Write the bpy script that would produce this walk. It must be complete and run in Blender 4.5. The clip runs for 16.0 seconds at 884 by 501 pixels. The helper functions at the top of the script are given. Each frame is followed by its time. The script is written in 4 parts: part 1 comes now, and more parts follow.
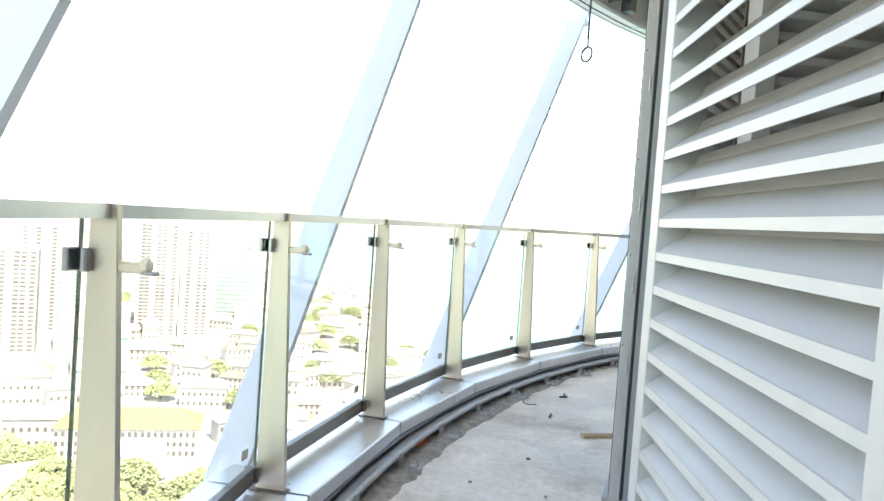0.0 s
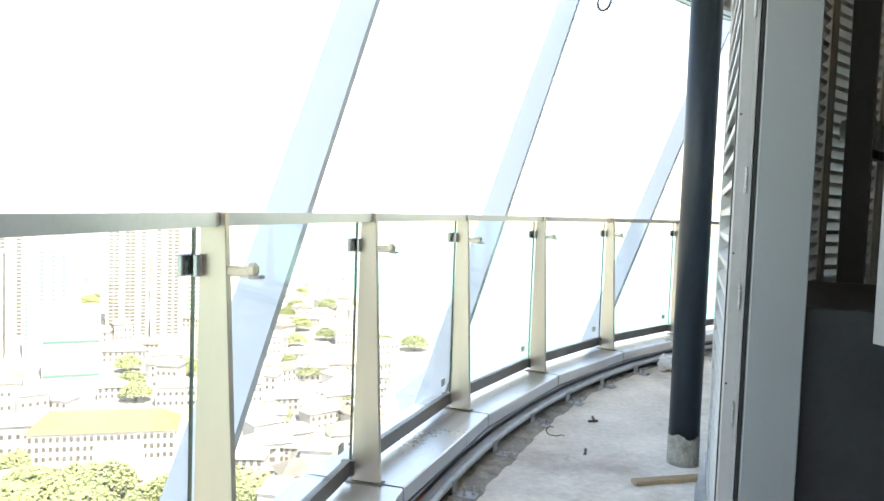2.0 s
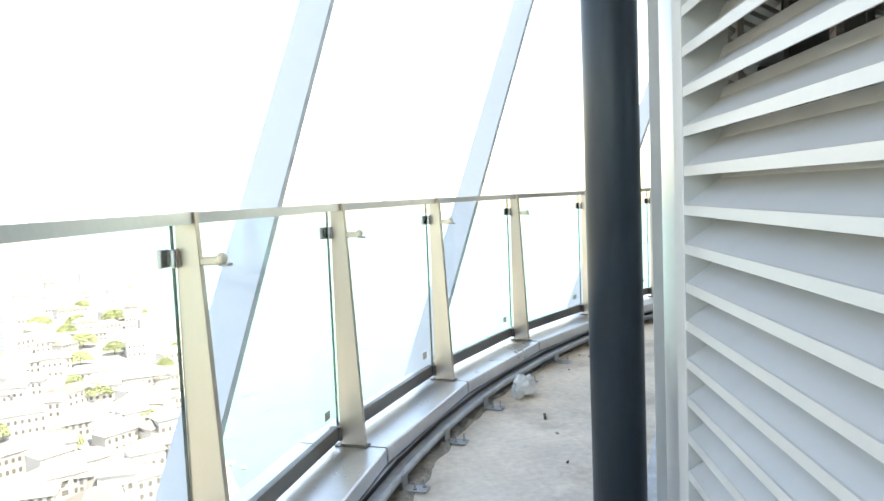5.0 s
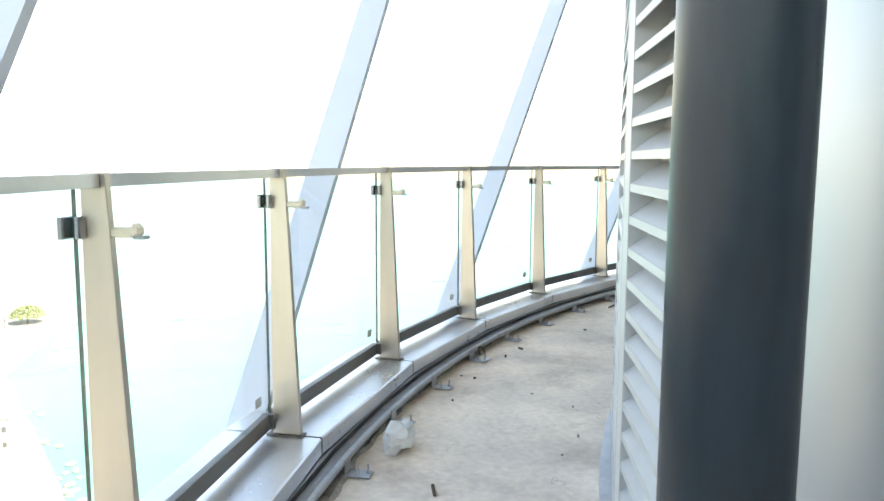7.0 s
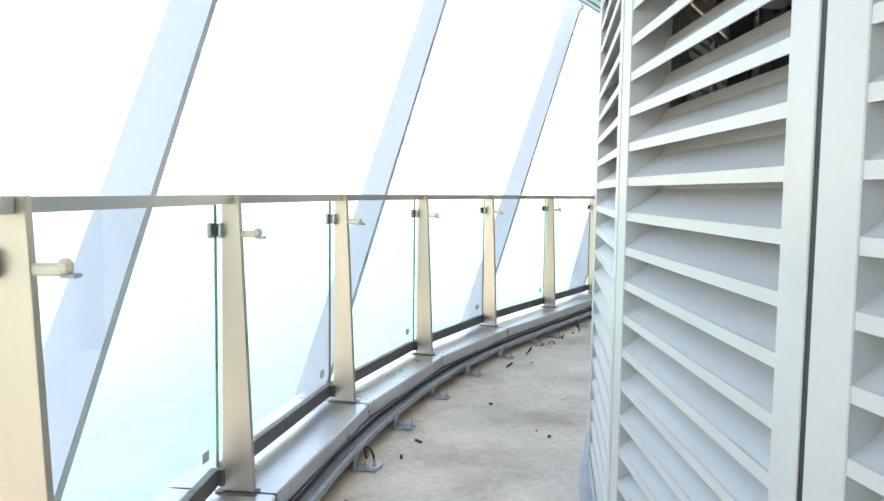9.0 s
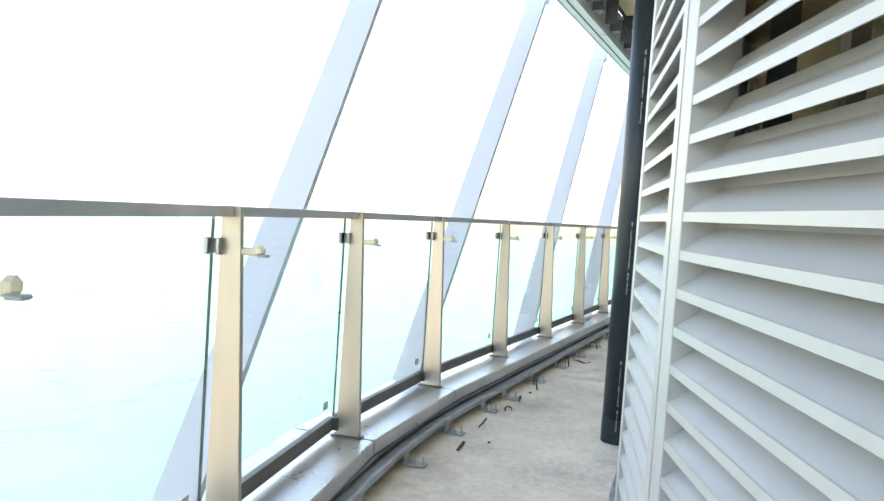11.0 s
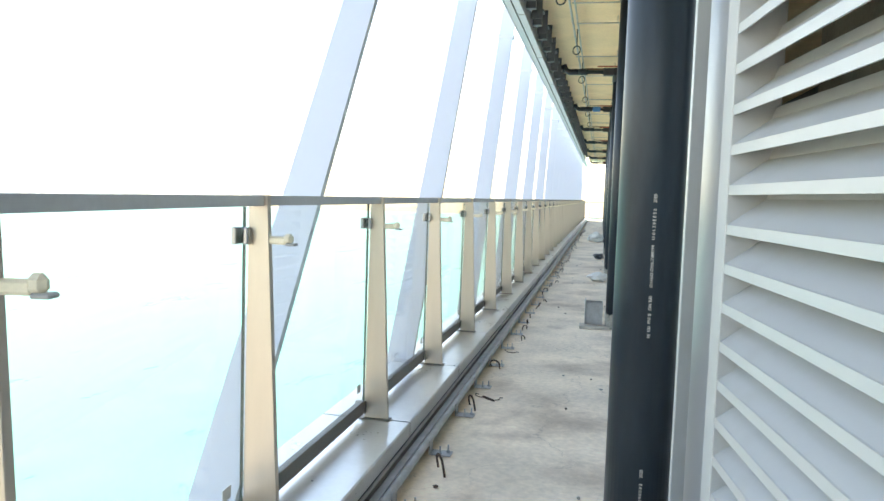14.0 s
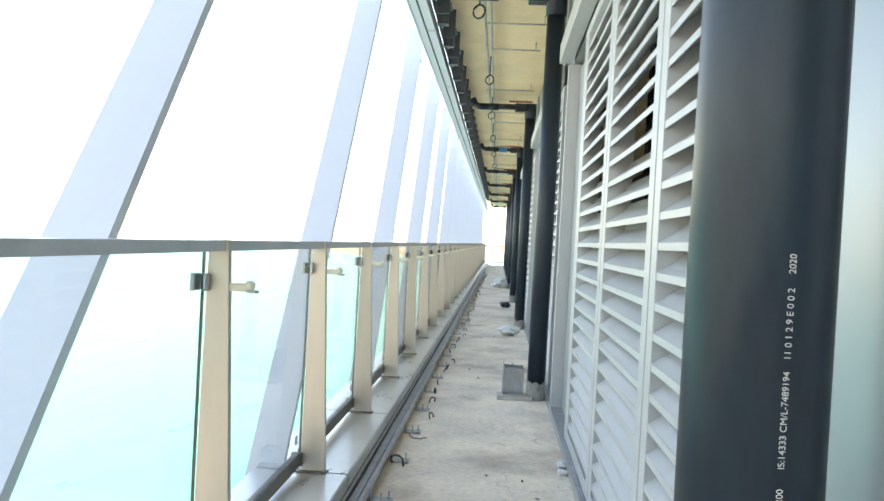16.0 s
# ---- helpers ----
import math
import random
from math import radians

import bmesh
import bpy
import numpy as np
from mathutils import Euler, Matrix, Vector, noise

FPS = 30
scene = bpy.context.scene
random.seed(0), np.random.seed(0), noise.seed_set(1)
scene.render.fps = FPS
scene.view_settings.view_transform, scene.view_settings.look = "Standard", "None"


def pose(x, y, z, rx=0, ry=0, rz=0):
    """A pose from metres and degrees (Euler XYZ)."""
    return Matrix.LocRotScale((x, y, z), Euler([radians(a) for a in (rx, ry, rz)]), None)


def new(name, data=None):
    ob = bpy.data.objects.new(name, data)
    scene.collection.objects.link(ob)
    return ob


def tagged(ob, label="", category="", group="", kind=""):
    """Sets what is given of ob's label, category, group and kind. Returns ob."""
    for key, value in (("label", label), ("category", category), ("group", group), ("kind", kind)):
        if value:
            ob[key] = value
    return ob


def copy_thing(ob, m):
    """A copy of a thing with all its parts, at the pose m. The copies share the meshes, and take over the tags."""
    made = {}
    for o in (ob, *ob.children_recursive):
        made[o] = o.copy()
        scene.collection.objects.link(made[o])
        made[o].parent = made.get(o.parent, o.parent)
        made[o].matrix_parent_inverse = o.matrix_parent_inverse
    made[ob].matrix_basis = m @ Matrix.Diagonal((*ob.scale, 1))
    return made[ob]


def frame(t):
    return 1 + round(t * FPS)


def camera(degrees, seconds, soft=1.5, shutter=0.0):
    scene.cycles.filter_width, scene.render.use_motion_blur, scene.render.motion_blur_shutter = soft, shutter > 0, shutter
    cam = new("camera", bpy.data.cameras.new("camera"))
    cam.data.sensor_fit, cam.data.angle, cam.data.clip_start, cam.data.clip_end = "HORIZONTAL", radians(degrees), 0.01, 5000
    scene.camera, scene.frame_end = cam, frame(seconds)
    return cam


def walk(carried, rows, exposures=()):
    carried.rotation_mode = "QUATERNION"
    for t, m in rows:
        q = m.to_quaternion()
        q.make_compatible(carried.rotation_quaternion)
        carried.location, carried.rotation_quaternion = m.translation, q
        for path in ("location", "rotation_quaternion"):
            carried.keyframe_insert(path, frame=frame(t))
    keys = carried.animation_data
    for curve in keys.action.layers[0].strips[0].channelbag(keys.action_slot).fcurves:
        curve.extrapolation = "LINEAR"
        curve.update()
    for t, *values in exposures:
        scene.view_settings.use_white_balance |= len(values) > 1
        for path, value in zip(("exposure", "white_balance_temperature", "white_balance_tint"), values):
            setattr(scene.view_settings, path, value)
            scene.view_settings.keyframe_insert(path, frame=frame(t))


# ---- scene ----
cam = camera(61.11, 16.0, soft=1.5)
# seconds, eye x, y, z, yaw, pitch, roll
ROWS = [
    (0, 0.0173, -0.0155, 1.3089, 0.38, -2.35, -4.15),
    (0.5, -0.1011, 0.2577, 1.3367, -2.09, -2.52, -1.54),
    (1, -0.0890, 0.5407, 1.3349, -2.57, -1.31, -0.01),
    (1.5, -0.0944, 0.8497, 1.3152, -1.30, -1.93, -1.81),
    (2, -0.1333, 1.0953, 1.3179, -1.79, -3.17, -2.02),
    (2.5, -0.1254, 1.3609, 1.3095, -3.90, -4.50, 0.21),
    (3, -0.0209, 1.6196, 1.3098, -2.66, -3.63, -0.37),
    (3.5, 0.0039, 1.9446, 1.2807, -5.93, -4.74, -0.96),
    (4, 0.0404, 2.2949, 1.3145, -10.82, -5.36, 0.02),
    (4.2, 0.0688, 2.4496, 1.3067, -12.37, -3.89, 1.92),
    (6.3, 0.4678, 3.9052, 1.3240, -23.42, -5.98, -1.64),
    (6.5, 0.5293, 4.0344, 1.3202, -23.93, -6.87, -1.38),
    (7, 0.5841, 4.4069, 1.3231, -29.32, -6.77, -0.29),
    (7.5, 0.7011, 4.7074, 1.3051, -34.20, -6.33, 0.22),
    (8, 0.8510, 5.0645, 1.3207, -34.11, -4.93, -1.58),
    (8.5, 0.9657, 5.4137, 1.3212, -39.75, -5.47, -1.54),
    (9, 1.1449, 5.7424, 1.3098, -41.91, -4.46, -0.76),
    (11.3, 2.1992, 7.1706, 1.3144, -49.80, -3.43, -4.01),
    (11.5, 2.3140, 7.3334, 1.3136, -52.30, -5.49, -3.32),
    (12, 2.5986, 7.5971, 1.3289, -55.26, -3.92, -1.66),
    (12.5, 2.9378, 7.8447, 1.3062, -52.07, -3.18, -1.78),
    (13, 3.2344, 8.1288, 1.3120, -56.94, -4.50, -1.68),
    (13.5, 3.5516, 8.3490, 1.3021, -60.21, -3.41, 2.29),
    (14, 3.8586, 8.4975, 1.3101, -60.76, -4.24, -1.86),
    (14.5, 4.1435, 8.7258, 1.3083, -64.56, -3.34, -0.66),
    (15, 4.4199, 8.8577, 1.3189, -68.94, -2.79, 0.12),
    (15.5, 4.7614, 8.9573, 1.3374, -68.06, -1.42, -0.77),
    (16, 5.0263, 9.0898, 1.3261, -68.47, -0.76, -3.09),
]
walk(cam, [(t, pose(x, y, z, 90 + pitch, roll, yaw)) for t, x, y, z, yaw, pitch, roll in ROWS])
scene.view_settings.exposure = 2.45
scene.view_settings.use_white_balance = True
scene.view_settings.white_balance_temperature, scene.view_settings.white_balance_tint = 8700, 14

# ---- light ----
SUN_AZ, SUN_EL = radians(150), radians(58)   # clockwise from +y, above the horizon
world = bpy.data.worlds.new("sky")
scene.world = world
world.use_nodes = True
wn = world.node_tree.nodes
sky = wn.new("ShaderNodeTexSky")
sky.sky_type, sky.sun_disc = "NISHITA", False
sky.sun_elevation, sky.sun_rotation = SUN_EL, SUN_AZ
sky.air_density, sky.dust_density, sky.ozone_density, sky.altitude = 1.0, 1.0, 1.0, 100
wn["Background"].inputs[1].default_value = 0.15
world.node_tree.links.new(sky.outputs[0], wn["Background"].inputs[0])
sun = new("sun", bpy.data.lights.new("sun", "SUN"))
sun.data.energy, sun.data.angle, sun.data.color = 3.0, radians(1.0), (1, 0.96, 0.9)
toward = Vector((math.sin(SUN_AZ) * math.cos(SUN_EL), math.cos(SUN_AZ) * math.cos(SUN_EL), math.sin(SUN_EL)))
sun.matrix_world = toward.to_track_quat("Z", "Y").to_matrix().to_4x4()

# ---- materials ----
def mat(name, col, rough=0.5, metal=0.0, var=0.12, scale=4.0, fine=60.0, bump=0.05, spec=0.5, dirt=None, dirt_amount=0.5, stretch=(1, 1, 1), per_object=0.0):
    m = bpy.data.materials.new(name)
    m.use_nodes = True
    n, l = m.node_tree.nodes, m.node_tree.links
    b = n["Principled BSDF"]
    tc = n.new("ShaderNodeTexCoord")
    mp = n.new("ShaderNodeMapping")
    mp.inputs["Scale"].default_value = stretch
    l.new(tc.outputs["Object"], mp.inputs[0])
    big, small = n.new("ShaderNodeTexNoise"), n.new("ShaderNodeTexNoise")
    for tex, s, d in ((big, scale, 5), (small, fine, 4)):
        tex.inputs["Scale"].default_value, tex.inputs["Detail"].default_value = s, d
        l.new(mp.outputs[0], tex.inputs["Vector"])
    mixer = n.new("ShaderNodeMath")
    mixer.operation = "MULTIPLY_ADD"
    mixer.inputs[1].default_value = 0.35
    l.new(small.outputs[0], mixer.inputs[0])
    half = n.new("ShaderNodeMath")
    half.operation = "MULTIPLY"
    half.inputs[1].default_value = 0.65
    l.new(big.outputs[0], half.inputs[0])
    l.new(half.outputs[0], mixer.inputs[2])
    ramp = n.new("ShaderNodeValToRGB")
    ramp.color_ramp.elements[0].position, ramp.color_ramp.elements[1].position = 0.3, 0.7
    ramp.color_ramp.elements[0].color = (*[c * (1 - var) for c in col], 1)
    ramp.color_ramp.elements[1].color = (*[min(1, c * (1 + var)) for c in col], 1)
    l.new(mixer.outputs[0], ramp.inputs[0])
    out = ramp.outputs[0]
    if dirt:
        spots = n.new("ShaderNodeTexNoise")
        spots.inputs["Scale"].default_value, spots.inputs["Detail"].default_value, spots.inputs["Roughness"].default_value = scale * 0.6, 8, 0.65
        l.new(mp.outputs[0], spots.inputs["Vector"])
        r2 = n.new("ShaderNodeValToRGB")
        r2.color_ramp.elements[0].position, r2.color_ramp.elements[1].position = 0.5, 0.72
        l.new(spots.outputs[0], r2.inputs[0])
        amt = n.new("ShaderNodeMath")
        amt.operation = "MULTIPLY"
        amt.inputs[1].default_value = dirt_amount
        l.new(r2.outputs[0], amt.inputs[0])
        mx = n.new("ShaderNodeMix")
        mx.data_type = "RGBA"
        l.new(amt.outputs[0], mx.inputs[0])
        l.new(out, mx.inputs[6])
        mx.inputs[7].default_value = (*dirt, 1)
        out = mx.outputs[2]
    if per_object:
        info = n.new("ShaderNodeObjectInfo")
        hsv = n.new("ShaderNodeHueSaturation")
        mr = n.new("ShaderNodeMapRange")
        mr.inputs[3].default_value, mr.inputs[4].default_value = 1 - per_object, 1 + per_object
        l.new(info.outputs["Random"], mr.inputs[0])
        l.new(mr.outputs[0], hsv.inputs["Value"])
        l.new(out, hsv.inputs["Color"])
        out = hsv.outputs[0]
    l.new(out, b.inputs["Base Color"])
    b.inputs["Metallic"].default_value = metal
    b.inputs["Specular IOR Level"].default_value = spec
    rr = n.new("ShaderNodeMapRange")
    rr.inputs[3].default_value, rr.inputs[4].default_value = max(0.02, rough - 0.1), min(1, rough + 0.1)
    l.new(mixer.outputs[0], rr.inputs[0])
    l.new(rr.outputs[0], b.inputs["Roughness"])
    bp = n.new("ShaderNodeBump")
    bp.inputs["Strength"].default_value, bp.inputs["Distance"].default_value = bump, 0.02
    l.new(mixer.outputs[0], bp.inputs["Height"])
    l.new(bp.outputs[0], b.inputs["Normal"])
    return m


STEEL_POST = mat("brushed_steel_post", (0.555, 0.49, 0.42), 0.38, 0.8, 0.06, 3, 90, 0.02, stretch=(6, 6, 0.6))
STEEL_CAP = mat("brushed_steel_cap", (0.74, 0.74, 0.74), 0.3, 0.9, 0.08, 3, 40, 0.03, dirt=(0.35, 0.34, 0.32), dirt_amount=0.25)
STEEL_RAIL = mat("satin_steel_rail", (0.5, 0.51, 0.53), 0.33, 0.9, 0.1, 4, 60, 0.02)
JAMB = mat("grey_white_frame_paint", (0.42, 0.43, 0.44), 0.5, 0, 0.06, 6, 60, 0.05, dirt=(0.2, 0.19, 0.17), dirt_amount=0.3)
STEEL_DARK = mat("dull_steel_rail", (0.2, 0.19, 0.18), 0.45, 0.6, 0.1, 4, 60, 0.02)
CLAMP = mat("clamp_steel", (0.38, 0.38, 0.4), 0.25, 1.0, 0.1, 8, 80, 0.02)
GALV = mat("galvanised_steel", (0.42, 0.44, 0.46), 0.45, 0.7, 0.25, 12, 90, 0.06, dirt=(0.3, 0.25, 0.2), dirt_amount=0.4)
TAPE = mat("cream_wrapping_tape", (0.75, 0.69, 0.55), 0.6, 0, 0.1, 20, 120, 0.1)
LOUVRE = mat("white_powder_coat", (0.455, 0.47, 0.475), 0.42, 0, 0.03, 5, 60, 0.02, dirt=(0.33, 0.32, 0.29), dirt_amount=0.3)
GREY_PANEL = mat("grey_powder_coat", (0.27, 0.30, 0.315), 0.45, 0, 0.04, 3, 60, 0.02)
ALU = mat("satin_aluminium", (0.46, 0.5, 0.54), 0.4, 0.5, 0.02, 1, 8, 0.0, stretch=(1, 1, 0.2))
GASKET = mat("black_rubber_gasket", (0.015, 0.016, 0.018), 0.6)
HDPE = mat("black_plastic_pipe", (0.016, 0.027, 0.038), 0.36, 0, 0.3, 3, 30, 0.03, spec=0.35, dirt=(0.045, 0.04, 0.035), dirt_amount=0.45, stretch=(2, 2, 0.5))
PAINTED = mat("cement_smeared_pipe", (0.33, 0.32, 0.28), 0.7, 0, 0.3, 20, 80, 0.3, dirt=(0.05, 0.05, 0.05), dirt_amount=0.8)
CONCRETE = mat("screed_concrete", (0.78, 0.735, 0.655), 0.85, 0, 0.26, 1.9, 26, 0.7, dirt=(0.38, 0.31, 0.25), dirt_amount=0.9)
def warm_tint_along_y(m, tint, y0, y1):
    """Multiplies the base colour by tint, growing from y0 to y1 with a noisy border."""
    n, l = m.node_tree.nodes, m.node_tree.links
    b = n["Principled BSDF"]
    tc, sp, mr, wob, ad, mx = (n.new("ShaderNode" + k) for k in ("TexCoord", "SeparateXYZ", "MapRange", "TexNoise", "Math", "Mix"))
    l.new(tc.outputs["Object"], sp.inputs[0])
    l.new(tc.outputs["Object"], wob.inputs["Vector"])
    wob.inputs["Scale"].default_value, wob.inputs["Detail"].default_value = 1.1, 6
    ad.operation = "MULTIPLY_ADD"
    ad.inputs[1].default_value = 2.5
    l.new(wob.outputs[0], ad.inputs[0])
    l.new(sp.outputs["Y"], ad.inputs[2])
    l.new(ad.outputs[0], mr.inputs[0])
    mr.inputs[1].default_value, mr.inputs[2].default_value = y0 + 1.25, y1 + 1.25
    mx.data_type, mx.blend_type = "RGBA", "MULTIPLY"
    old = b.inputs["Base Color"].links[0].from_socket
    l.new(mr.outputs[0], mx.inputs[0])
    l.new(old, mx.inputs[6])
    mx.inputs[7].default_value = (*tint, 1)
    l.new(mx.outputs[2], b.inputs["Base Color"])


def hairline_cracks(m, scale=0.9, width=0.0022):
    """Fine wandering cracks, broken up by a second noise."""
    n, l = m.node_tree.nodes, m.node_tree.links
    b = n["Principled BSDF"]
    tc, wave, gate, off, absn, thin, open_, both, mx = (n.new("ShaderNode" + k) for k in ("TexCoord", "TexNoise", "TexNoise", "Math", "Math", "MapRange", "MapRange", "Math", "Mix"))
    for tex, s, d in ((wave, scale, 9), (gate, scale * 0.6, 3)):
        l.new(tc.outputs["Object"], tex.inputs["Vector"])
        tex.inputs["Scale"].default_value, tex.inputs["Detail"].default_value = s, d
    off.operation, off.inputs[1].default_value = "SUBTRACT", 0.5
    l.new(wave.outputs[0], off.inputs[0])
    absn.operation = "ABSOLUTE"
    l.new(off.outputs[0], absn.inputs[0])
    thin.inputs[1].default_value, thin.inputs[2].default_value, thin.inputs[3].default_value, thin.inputs[4].default_value = 0.0, width, 0.4, 0.0
    l.new(absn.outputs[0], thin.inputs[0])
    open_.inputs[1].default_value, open_.inputs[2].default_value = 0.48, 0.58
    l.new(gate.outputs[0], open_.inputs[0])
    both.operation = "MULTIPLY"
    l.new(thin.outputs[0], both.inputs[0])
    l.new(open_.outputs[0], both.inputs[1])
    mx.data_type = "RGBA"
    l.new(both.outputs[0], mx.inputs[0])
    l.new(b.inputs["Base Color"].links[0].from_socket, mx.inputs[6])
    mx.inputs[7].default_value = (0.26, 0.22, 0.18, 1)
    l.new(mx.outputs[2], b.inputs["Base Color"])


ROUGH_EDGE = mat("rough_mortar", (0.34, 0.32, 0.285), 0.9, 0, 0.45, 14, 60, 0.9, dirt=(0.2, 0.18, 0.155), dirt_amount=0.6)
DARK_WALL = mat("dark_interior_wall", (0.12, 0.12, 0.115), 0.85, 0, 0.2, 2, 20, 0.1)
BRACKET_GREY = mat("bluish_grey_steel", (0.085, 0.1, 0.115), 0.5, 0.1, 0.3, 6, 40, 0.05)
DARK_STEEL = mat("dark_painted_steel", (0.03, 0.034, 0.04), 0.5, 0.1, 0.2, 5, 40, 0.05)
FIN = mat("pale_blue_fin_paint", (0.60, 0.655, 0.725), 0.5, 0, 0.02, 1, 20, 0.01)
SOFFIT = mat("tan_soffit_board", (0.84, 0.655, 0.43), 0.8, 0, 0.12, 1.6, 25, 0.12, dirt=(0.56, 0.42, 0.27), dirt_amount=0.5)
BAG_WHITE = mat("white_plastic_bag", (0.75, 0.75, 0.72), 0.5, 0, 0.08, 10, 60, 0.2)
CARDB = mat("plywood_offcut", (0.42, 0.30, 0.18), 0.7, 0, 0.2, 8, 50, 0.1)
RUST = mat("rusty_steel", (0.12, 0.075, 0.05), 0.8, 0.3, 0.4, 30, 100, 0.2)
ORANGE = mat("orange_plastic", (0.75, 0.13, 0.04), 0.6, 0, 0.1, 20, 80, 0.1)
BLUE = mat("blue_plastic", (0.05, 0.22, 0.5), 0.5)
REDP = mat("red_oxide_paint", (0.28, 0.07, 0.04), 0.6, 0, 0.2, 8, 60, 0.1)
INK = mat("white_print_ink", (0.7, 0.7, 0.68), 0.6, 0, 0.1)


def glass_mat():
    m = bpy.data.materials.new("clear_guard_glass")
    m.use_nodes = True
    n, l = m.node_tree.nodes, m.node_tree.links
    n.remove(n["Principled BSDF"])
    tr, gl, mx = n.new("ShaderNodeBsdfTransparent"), n.new("ShaderNodeBsdfGlossy"), n.new("ShaderNodeMixShader")
    lw = n.new("ShaderNodeLayerWeight")
    lw.inputs[0].default_value = 0.5
    pw, fr = n.new("ShaderNodeMath"), n.new("ShaderNodeMath")
    pw.operation, fr.operation = "POWER", "MULTIPLY_ADD"
    pw.inputs[1].default_value = 5.0
    fr.inputs[1].default_value, fr.inputs[2].default_value = 0.8, 0.05
    l.new(lw.outputs["Facing"], pw.inputs[0])
    l.new(pw.outputs[0], fr.inputs[0])
    tr.inputs[0].default_value = (0.965, 0.988, 0.985, 1)
    gl.inputs["Roughness"].default_value = 0.02
    l.new(fr.outputs[0], mx.inputs[0])
    l.new(tr.outputs[0], mx.inputs[1])
    l.new(gl.outputs[0], mx.inputs[2])
    l.new(mx.outputs[0], n["Material Output"].inputs[0])
    return m


GLASS = glass_mat()
GLASS_EDGE = mat("green_glass_edge", (0.07, 0.13, 0.115), 0.15, 0, 0.05)

# ---- plan: an arc about CENTRE that runs on into a straight length ----
CENTRE, R_WALL, TH_END = Vector((8.5418, 1.3077)), 7.97, radians(-17.2)
ALONG = Vector((math.cos(TH_END), -math.sin(TH_END)))
OUT = Vector((math.sin(TH_END), math.cos(TH_END)))
S_START, S_FAR = -15.2, 46.0


BULGE = ((-12.0, 0.0), (-9.781, -0.0036), (-8.707, -0.0015), (-7.644, -0.0019), (-6.567, 0.0041), (-5.505, -0.0021), (-4.443, -0.0078), (-3.345, -0.0109), (-2.271, -0.014), (-1.176, -0.0138), (-0.09, 0.0047), (1.217, 0.0101), (2.511, 0.0073), (6.0, 0.0))


def at(s, out, z=0.0):
    """A place by its length s along the wall line (0 at the end of the arc) and its distance out from it."""
    if out > 1.2 and -12 < s < 6:
        for (sa, fa), (sb, fb) in zip(BULGE, BULGE[1:]):
            if sa <= s <= sb:
                out += fa + (fb - fa) * (s - sa) / (sb - sa)
    if s >= 0:
        p = CENTRE + OUT * (R_WALL + out) + ALONG * s
    else:
        a = TH_END + s / R_WALL
        p = CENTRE + Vector((math.sin(a), math.cos(a))) * (R_WALL + out)
    return Vector((p.x, p.y, z))


def frame_at(s, out=0.0, z=0.0, turn=0.0):
    """Pose at s: x along the wall, y outwards, z up."""
    a = TH_END + min(s, 0) / R_WALL
    return Matrix.Translation(at(s, out, z)) @ Matrix.Rotation(-a + turn, 4, "Z")


def finish(bm, name, material, parent=None, label="", smooth=False):
    bmesh.ops.recalc_face_normals(bm, faces=bm.faces)
    me = bpy.data.meshes.new(name)
    bm.to_mesh(me)
    bm.free()
    me.materials.append(material)
    if smooth:
        for p in me.polygons:
            p.use_smooth = True
    ob = new(name, me)
    ob.parent = parent
    if label:
        ob["label"] = label
    return ob


def part(name, bm, material, parent, label="", smooth=False):
    return finish(bm, name, material, parent, label, smooth)


def shared(name, me, parent, m=None, label=""):
    ob = new(name, me)
    ob.parent = parent
    if m is not None:
        ob.matrix_local = m
    if label:
        ob["label"] = label
    return ob


def box(bm, x0, x1, y0, y1, z0, z1, m=None, bevel=0.0):
    vs = [bm.verts.new((x, y, z)) for x in (x0, x1) for y in (y0, y1) for z in (z0, z1)]
    fs = [bm.faces.new([vs[i] for i in f]) for f in ((0, 1, 3, 2), (4, 6, 7, 5), (0, 4, 5, 1), (2, 3, 7, 6), (0, 2, 6, 4), (1, 5, 7, 3))]
    if bevel:
        r = bmesh.ops.bevel(bm, geom=list({e for f in fs for e in f.edges}), offset=bevel, segments=1, affect="EDGES")
        vs = list({v for f in r["faces"] for v in f.verts} | {v for v in vs if v.is_valid})
    if m is not None:
        for v in vs:
            v.co = m @ v.co
    return vs


def boxm(x0, x1, y0, y1, z0, z1, bevel=0.0):
    bm = bmesh.new()
    box(bm, x0, x1, y0, y1, z0, z1, None, bevel)
    return bm


def rod(bm, a, b, r, seg=12, r2=None, caps=True):
    a, b = Vector(a), Vector(b)
    q = (b - a).to_track_quat("Z", "Y")
    rings = []
    for p, rr in ((a, r), (b, r2 if r2 is not None else r)):
        rings.append([bm.verts.new(p + q @ Vector((rr * math.cos(2 * math.pi * i / seg), rr * math.sin(2 * math.pi * i / seg), 0))) for i in range(seg)])
    for i in range(seg):
        bm.faces.new((rings[0][i], rings[0][(i + 1) % seg], rings[1][(i + 1) % seg], rings[1][i]))
    if caps:
        bm.faces.new(rings[0][::-1])
        bm.faces.new(rings[1])


